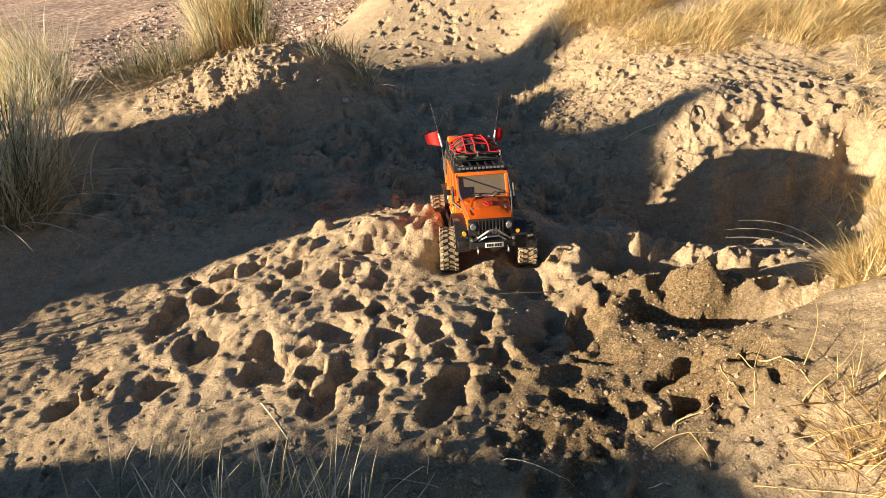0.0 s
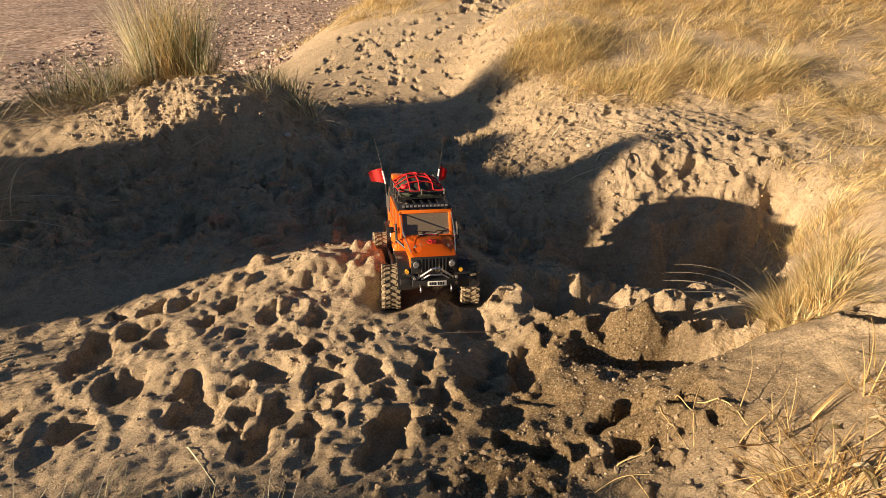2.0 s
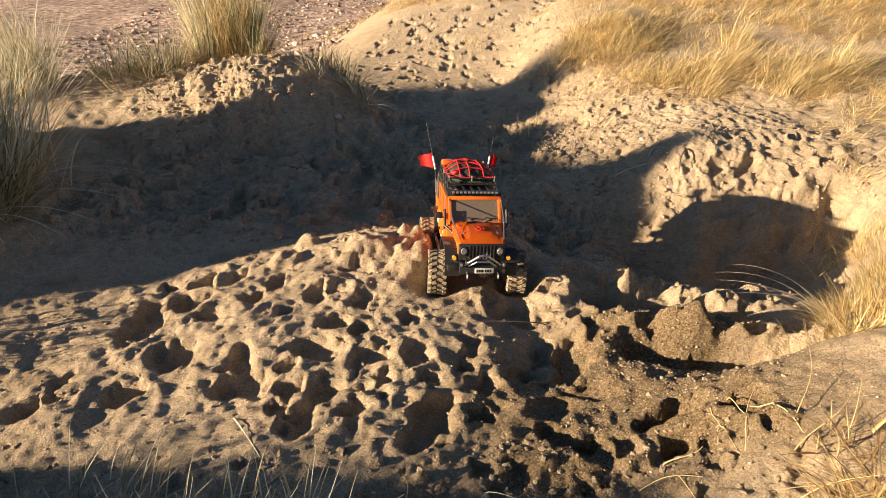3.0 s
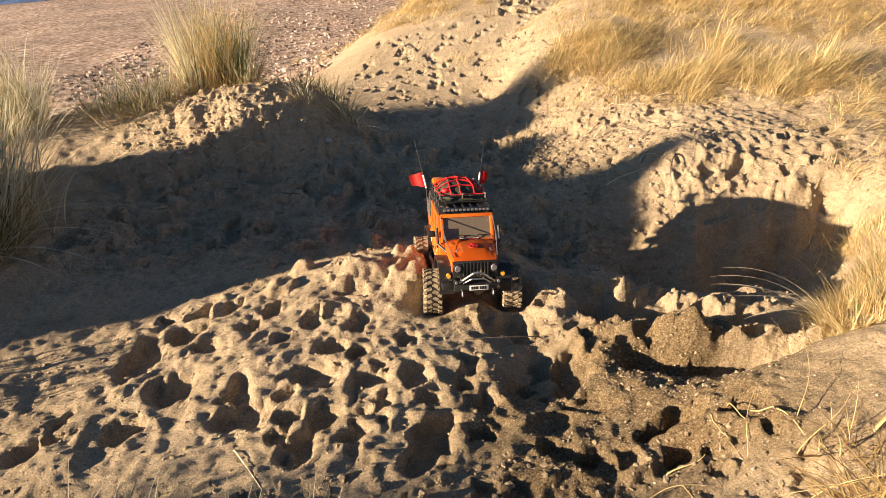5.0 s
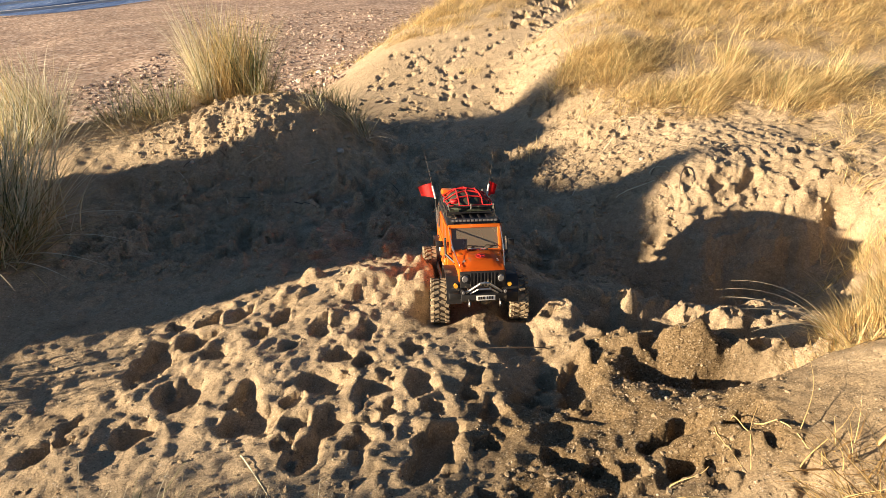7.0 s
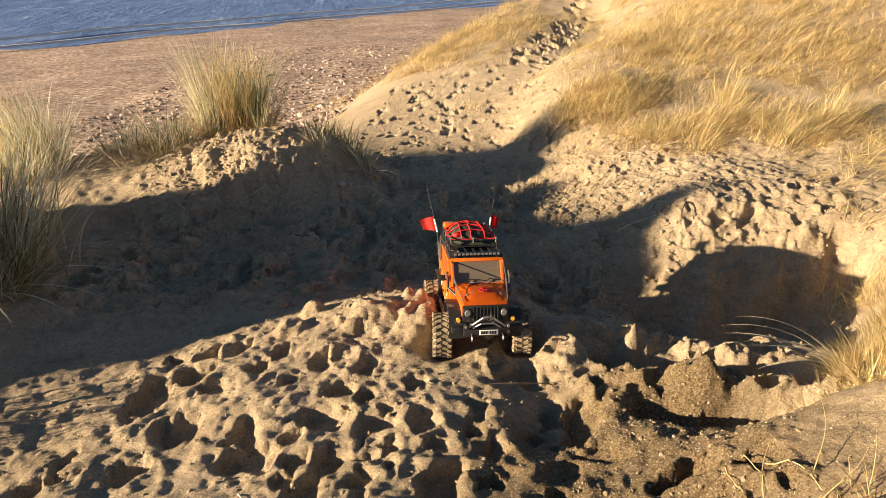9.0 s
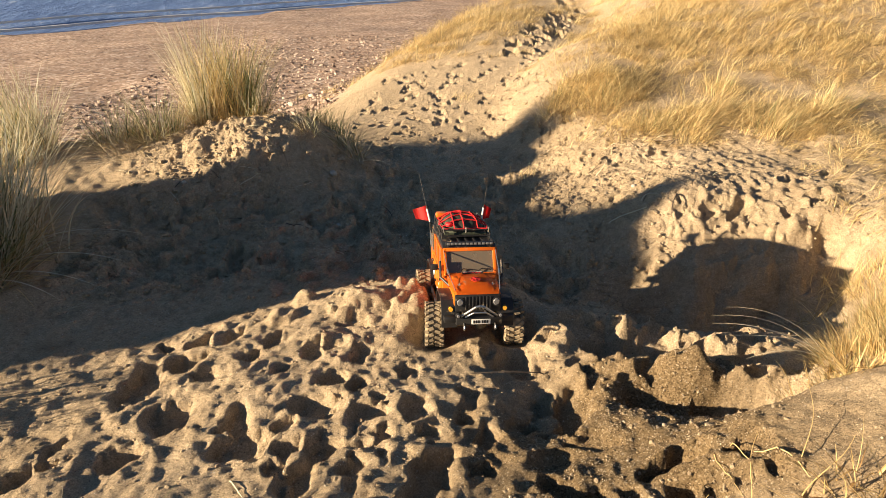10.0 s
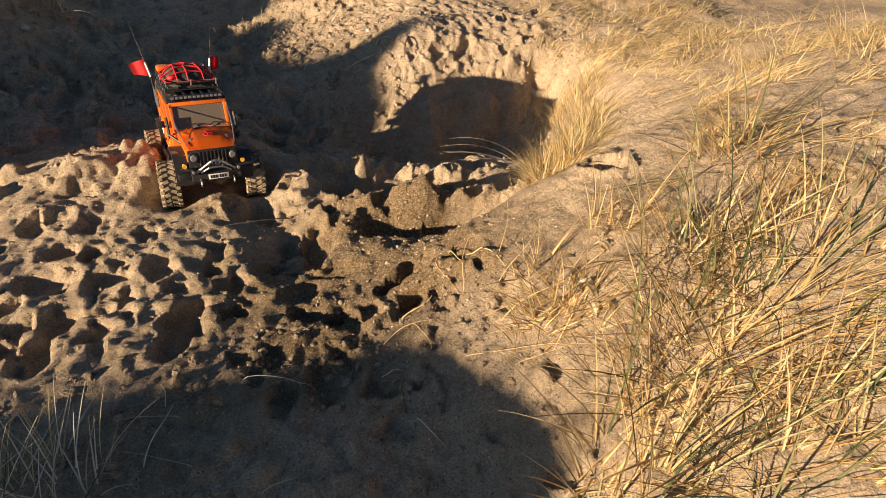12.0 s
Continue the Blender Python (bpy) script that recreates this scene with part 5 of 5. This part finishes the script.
# ---------------------------------------------------------------- single stalks, leaves and bits
def stalk(x0, y0, x1, y1, lift, thick, mat, label, name="dry_stalk", tilt=0.0):
    """One bowed stalk from root to tip, tip raised by tilt."""
    bm = bmesh.new()
    n = 9
    pts = []
    z0, z1 = ground_at(x0, y0), ground_at(x1, y1) + tilt
    for i in range(n + 1):
        u = i / n
        x, y = x0 + (x1 - x0) * u, y0 + (y1 - y0) * u
        wig = 0.004 * math.sin(5 * u + x0 * 40)
        z = z0 * (1 - u) + z1 * u + lift * 4 * u * (1 - u)
        pts.append(Vector((x + wig, y - wig, max(z, ground_at(x, y) + thick * 0.7))))
    pts[0].z = z0 - 0.006
    rings = []
    for i, p in enumerate(pts):
        d = (pts[min(i + 1, n)] - pts[max(i - 1, 0)]).normalized()
        side = d.cross(Vector((0, 0, 1))).normalized() if abs(d.z) < 0.99 else Vector((1, 0, 0))
        up, r = side.cross(d), thick * (1 - 0.7 * i / n)
        rings.append([bm.verts.new(p + side * r * math.cos(k * 1.2566) + up * r * math.sin(k * 1.2566)) for k in range(5)])
    for a_, b_ in zip(rings, rings[1:]):
        for k in range(5):
            bm.faces.new((a_[k], a_[(k + 1) % 5], b_[(k + 1) % 5], b_[k]))
    bm.faces.new(rings[0])
    bm.faces.new(rings[-1])
    return tagged(part(name, bm, mat), label, "grass stalk")


lr0 = random.Random(31)
DRIED = "dry golden stalk lying on the sand"
for row in ((0.52, 0.83, 0.58, 0.96, 0.01, 0.0013, 0.03), (0.55, 0.97, 0.54, 0.87, 0.02, 0.0013, 0.0), (0.42, 0.87, 0.48, 0.88, 0.004, 0.0015, 0.01), (0.58, 0.80, 0.68, 0.87, 0.01, 0.0012, 0.03),
            (0.51, 0.97, 0.52, 0.84, 0.012, 0.0013, 0.0), (0.36, 0.83, 0.45, 0.81, 0.008, 0.0012, 0.01), (0.60, 0.85, 0.68, 1.00, 0.015, 0.0011, 0.05), (0.43, 0.83, 0.43, 0.74, 0.004, 0.0012, 0.0),
            (0.54, 0.72, 0.64, 0.71, 0.01, 0.0011, 0.02), (0.58, 0.94, 0.62, 0.76, 0.02, 0.0013, 0.0), (0.46, 0.70, 0.60, 0.60, 0.01, 0.0011, 0.0), (0.62, 0.72, 0.52, 0.73, 0.01, 0.0011, 0.02)):
    stalk(*row[:6], STRAW, DRIED, tilt=row[6])
stalk(0.30, 1.37, 0.10, 1.35, 0.012, 0.0016, WOOD, "thin grey twig lying across the prints", "twig")
stalk(-0.40, 1.06, -0.28, 0.88, 0.012, 0.0016, PALE, "thin bleached stem curling over the sand", "dry_stalk")
stalk(-0.07, 0.69, -0.02, 0.81, 0.012, 0.0014, PALE, "thin bleached stem curling over the sand", "dry_stalk")
stalk(0.36, 0.64, 0.39, 0.57, 0.012, 0.0014, PALE, "thin bleached stem curling over the sand", "dry_stalk")
for i in range(22):
    x, y, a_ = lr0.uniform(-0.45, 0.40), lr0.uniform(0.50, 0.88), lr0.uniform(0, 6.2)
    l_ = lr0.uniform(0.04, 0.13)
    stalk(x, y, x + l_ * math.cos(a_), y + l_ * math.sin(a_), lr0.uniform(0.004, 0.022), lr0.uniform(0.0006, 0.0011), PALE if i % 3 else WOOD, "thin curling rootlet on the shaded sand", "rootlet")
stalk(0.97, 2.45, 0.93, 2.34, 0.02, 0.004, WOOD, "dark crooked root poking from the bank", "twig", 0.03)
stalk(1.55, 2.55, 1.57, 2.45, 0.02, 0.003, WOOD, "dark crooked root poking from the bank", "twig", 0.05)
stalk(-0.60, 2.48, -0.45, 2.40, 0.004, 0.0025, WOOD, "thin grey twig in the hollow", "twig")
stalk(0.80, 2.02, 0.795, 2.01, 0.0, 0.0022, PALE, "short pale stub standing in the hollow", "dry_stalk", 0.045)
stalk(0.70, 1.98, 0.70, 1.975, 0.0, 0.0020, PALE, "short pale stub standing in the hollow", "dry_stalk", 0.035)

for i in range(20):
    x, y, a_, l_ = lr0.uniform(0.72, 1.65), lr0.uniform(2.45, 3.25), lr0.uniform(-0.9, 0.9), lr0.uniform(0.05, 0.16)
    stalk(x, y, x + l_ * math.cos(a_), y + l_ * math.sin(a_), lr0.uniform(0.004, 0.02), lr0.uniform(0.0012, 0.0024), WOOD if i % 3 else PALE, "thin dark rootlet lying on the sunny bank", "rootlet", lr0.uniform(0.0, 0.02))
for i in range(16):
    x, y, a_, l_ = lr0.uniform(-1.40, -0.72), lr0.uniform(2.66, 2.95), lr0.uniform(-0.9, 0.9), lr0.uniform(0.04, 0.13)
    stalk(x, y, x + l_ * math.cos(a_), y + l_ * math.sin(a_), lr0.uniform(0.003, 0.015), lr0.uniform(0.0010, 0.0020), PALE if i % 3 else WOOD, "dry straw litter on the seaward bank", "dry_stalk")
for i in range(9):
    x, y, a_, l_ = lr0.uniform(-0.9, 0.7), lr0.uniform(2.1, 2.9), lr0.uniform(0, 6.2), lr0.uniform(0.04, 0.11)
    stalk(x, y, x + l_ * math.cos(a_), y + l_ * math.sin(a_), lr0.uniform(0.003, 0.012), lr0.uniform(0.0010, 0.0016), PALE if i % 2 else WOOD, "thin stem lying in the shaded hollow", "dry_stalk")


def arching_blade(x, y, heading, lean, length, bow, label):
    b = Blades(int(1000 * (x + 5) + 77 * heading))
    b.blade((x, y, ground_at(x, y) - 0.005), heading, lean, length, bow, 0.0050, 10, 1)
    ob = b.done("blade", PALE)
    ob.parent = bank_tuft if x > 0 else rim_tuft
    ob["label"] = label


for i, (x, y, h, ln, le, bw) in enumerate(((1.00, 1.36, 2.95, 0.75, 0.34, 1.1), (1.02, 1.42, 3.05, 0.65, 0.36, 1.2), (0.98, 1.30, 3.10, 0.85, 0.36, 0.8), (1.00, 1.34, 3.30, 0.7, 0.30, 1.3), (0.97, 1.27, 3.25, 1.0, 0.34, 0.6), (1.04, 1.44, 2.85, 0.6, 0.32, 1.3))):
    arching_blade(x, y, h, ln, le, bw, "long bleached blade arching out of the yellow grass")
for i, (x, y, h, ln, le, bw) in enumerate(((-1.36, 1.90, -0.15, 1.0, 0.50, 0.9), (-1.36, 1.86, -0.35, 1.1, 0.48, 0.7), (-1.38, 1.93, 0.05, 0.9, 0.52, 1.0), (-1.36, 1.84, -0.55, 1.1, 0.44, 0.6), (-1.40, 1.80, -0.75, 1.0, 0.46, 0.7))):
    arching_blade(x, y, h, ln, le, bw, "long bleached blade arching out over the hollow")

for i in range(46):
    arching_blade(lr0.gauss(-1.38, 0.06), lr0.gauss(2.04, 0.10), lr0.gauss(0.2, 0.9), lr0.uniform(0.1, 0.55), lr0.uniform(0.36, 0.62), lr0.uniform(0.2, 1.1), "long upright bleached blade")


def dry_leaf(x, y, length, wide, turn, curl, tilt):
    """A curled, bleached leaf: a long oval bent along its midrib."""
    bm = bmesh.new()
    rows = []
    for i in range(9):
        u = i / 8
        w = wide * math.sin(math.pi * min(1.0, 0.06 + u * 0.94)) ** 0.8 + 0.0003
        up = curl * math.sin(math.pi * u)
        rows.append([bm.verts.new((length * (u - 0.5), w * k, up + 0.5 * abs(k) * w)) for k in (-1, -0.5, 0, 0.5, 1)])
    for a_, b_ in zip(rows, rows[1:]):
        for k in range(4):
            bm.faces.new((a_[k], b_[k], b_[k + 1], a_[k + 1]))
    bmesh.ops.solidify(bm, geom=bm.faces[:], thickness=0.0006)
    ob = part("dry_leaf", bm, PALE)
    ob.matrix_world = Matrix.Translation((x, y, ground_at(x, y) + 0.006)) @ Euler((tilt, 0.15, turn)).to_matrix().to_4x4()
    return tagged(ob, "curled bleached leaf lying among the straw", "leaf", group="fallen leaves")


lr = random.Random(12)
for i in range(14):
    dry_leaf(lr.gauss(0.70, 0.05), lr.gauss(0.66, 0.06), lr.uniform(0.025, 0.05), lr.uniform(0.004, 0.008), lr.uniform(0, 6.2), lr.uniform(0.004, 0.012), lr.uniform(-0.4, 0.4))


def pebble_mesh(seed, size):
    rs = random.Random(seed)
    bm = bmesh.new()
    bmesh.ops.create_icosphere(bm, subdivisions=2, radius=size)
    for v in bm.verts:
        v.co *= 1 + 0.25 * noise.noise(v.co / size * 0.9 + Vector((seed, 0, 0)))
        v.co.z *= 0.65
    return bm


for i, (x, y, s) in enumerate(((-0.43, 2.86, 0.018), (0.49, 1.11, 0.005), (-0.37, 2.52, 0.014), (-0.52, 2.55, 0.010), (0.86, 2.62, 0.012), (0.93, 2.52, 0.010), (0.50, 2.80, 0.009), (-1.05, 2.72, 0.012))):
    ob = part("pebble", pebble_mesh(i, s), STONE)
    ob.location = (x, y, ground_at(x, y) + s * 0.25)
    tagged(ob, "small pale pebble half sunk in the sand", "pebble", group="pebbles")


def grit():
    """Shell chips and coarse grains over the near sand."""
    rs = random.Random(9)
    vs, fs = [], []
    for _ in range(9000):
        if rs.random() < 0.6:
            x, y = rs.uniform(-0.9, 0.75), rs.uniform(0.6, 1.9)
        else:
            x, y = rs.gauss(0.42, 0.16), rs.gauss(1.05, 0.17)
        s = rs.uniform(0.0005, 0.0014) if rs.random() < 0.97 else rs.uniform(0.0014, 0.0030)
        z, k, a_ = ground_at(x, y) + s * 0.3, len(vs), rs.uniform(0, 6)
        for j in range(4):
            vs.append((x + s * rs.uniform(0.7, 1.3) * math.cos(a_ + j * 1.57), y + s * rs.uniform(0.7, 1.3) * math.sin(a_ + j * 1.57), z + rs.uniform(-0.3, 0.3) * s))
        vs += [(x, y, z + s * 0.8), (x, y, z - s * 0.8)]
        for j in range(4):
            fs += [(k + j, k + (j + 1) % 4, k + 4), (k + (j + 1) % 4, k + j, k + 5)]
    tagged(mesh_object("grit", vs, fs, GRIT, False), "coarse grains and shell chips strewn over the sand", "grit", kind="stuff")


grit()


# ---------------------------------------------------------------- crumbs of dried sand
G_ = (1 + 5 ** 0.5) / 2
ICO = np.array([(-1, G_, 0), (1, G_, 0), (-1, -G_, 0), (1, -G_, 0), (0, -1, G_), (0, 1, G_), (0, -1, -G_), (0, 1, -G_), (G_, 0, -1), (G_, 0, 1), (-G_, 0, -1), (-G_, 0, 1)]) / 1.902
ICO_FACES = np.array([(0, 11, 5), (0, 5, 1), (0, 1, 7), (0, 7, 10), (0, 10, 11), (1, 5, 9), (5, 11, 4), (11, 10, 2), (10, 7, 6), (7, 1, 8), (3, 9, 4), (3, 4, 2), (3, 2, 6), (3, 6, 8), (3, 8, 9), (4, 9, 5), (2, 4, 11), (6, 2, 10), (8, 6, 7), (9, 8, 1)])


def crumbs(label, count, seed, where, small, large, mat=SAND, name="sand_crumbs", category="sand"):
    """Angular little clods, most of them tiny, half sunk in the sand."""
    rs = np.random.RandomState(seed)
    vs, fs = [], []
    for k in range(count):
        x, y = where(rs)
        r = small + (large - small) * rs.rand() ** 3.5
        shape = ICO * rs.uniform(0.6, 1.35, (12, 1)) * (rs.uniform(0.8, 1.5), rs.uniform(0.8, 1.3), rs.uniform(0.55, 0.95))
        a_ = rs.uniform(0, 6.28)
        turn = np.array([(math.cos(a_), -math.sin(a_), 0), (math.sin(a_), math.cos(a_), 0), (0, 0, 1)])
        vs.append(shape @ turn * r + (x, y, ground_at(x, y) + 0.15 * r))
        fs.append(ICO_FACES + 12 * k)
    ob = mesh_object(name, np.concatenate(vs).tolist(), np.concatenate(fs).tolist(), mat, False)
    return tagged(ob, label, category, kind="stuff")


crumbs("crumbs of dried sand strewn over the sunny bank", 1500, 61, lambda rs: (0.55 + abs(rs.normal(0, 0.5)), rs.uniform(1.9, 3.4)), 0.0015, 0.008)
crumbs("crumbs of dried sand on the shaded floor of the hollow", 4200, 62, lambda rs: (rs.uniform(-1.3, 0.9), rs.uniform(1.85, 3.1)), 0.003, 0.013)
crumbs("crumbs of dried sand broken from the seaward bank", 420, 63, lambda rs: (rs.normal(-0.84, 0.15), rs.normal(2.80, 0.09)), 0.002, 0.011)
crumbs("trodden crumbs of sand on the footpath", 800, 64, lambda rs: (rs.uniform(-0.4, 1.1), 3.2 + 1.6 * rs.rand() ** 1.6), 0.003, 0.010)
crumbs("crumbs of sand between the footprints on the slope", 3000, 65, lambda rs: (rs.uniform(-1.0, 0.6), rs.uniform(0.75, 1.9)), 0.0012, 0.005)
crumbs("coarse grains of sand on the near slope", 1600, 66, lambda rs: (rs.uniform(0.15, 1.1), rs.uniform(0.3, 1.35)), 0.0008, 0.0032)
crumbs("crumbs of dried sand fallen below the lip of the bank", 900, 67, lambda rs: (rs.uniform(0.85, 1.7), rs.uniform(1.45, 2.7)), 0.0015, 0.008)
crumbs("crumbs of sand and grit on the shaded near sand", 2200, 68, lambda rs: (rs.uniform(-0.9, 0.55), rs.uniform(0.3, 0.95)), 0.0015, 0.009)
crumbs("crumbled crest of the near slope", 900, 69, lambda rs: (rs.uniform(0.38, 0.98), rs.normal(1.20, 0.09)), 0.001, 0.006)


def on_beach(rs):
    """A spot on the shingle, thinning out towards the sea."""
    while True:
        y = 3.5 + 11.0 * rs.rand() ** 1.1
        x = dune_edge(y) - 0.05 - rs.rand() * (1.2 + 0.75 * (y - 3.0))
        if x > -6.5:
            return x, y


SHINGLE = make_grass("shingle_stone", (0.70, 0.58, 0.48), (0.44, 0.32, 0.245), (0.15, 0.11, 0.09))
crumbs("small rounded stones strewn over the beach", 9000, 71, on_beach, 0.006, 0.034, SHINGLE, "shingle", "shingle")
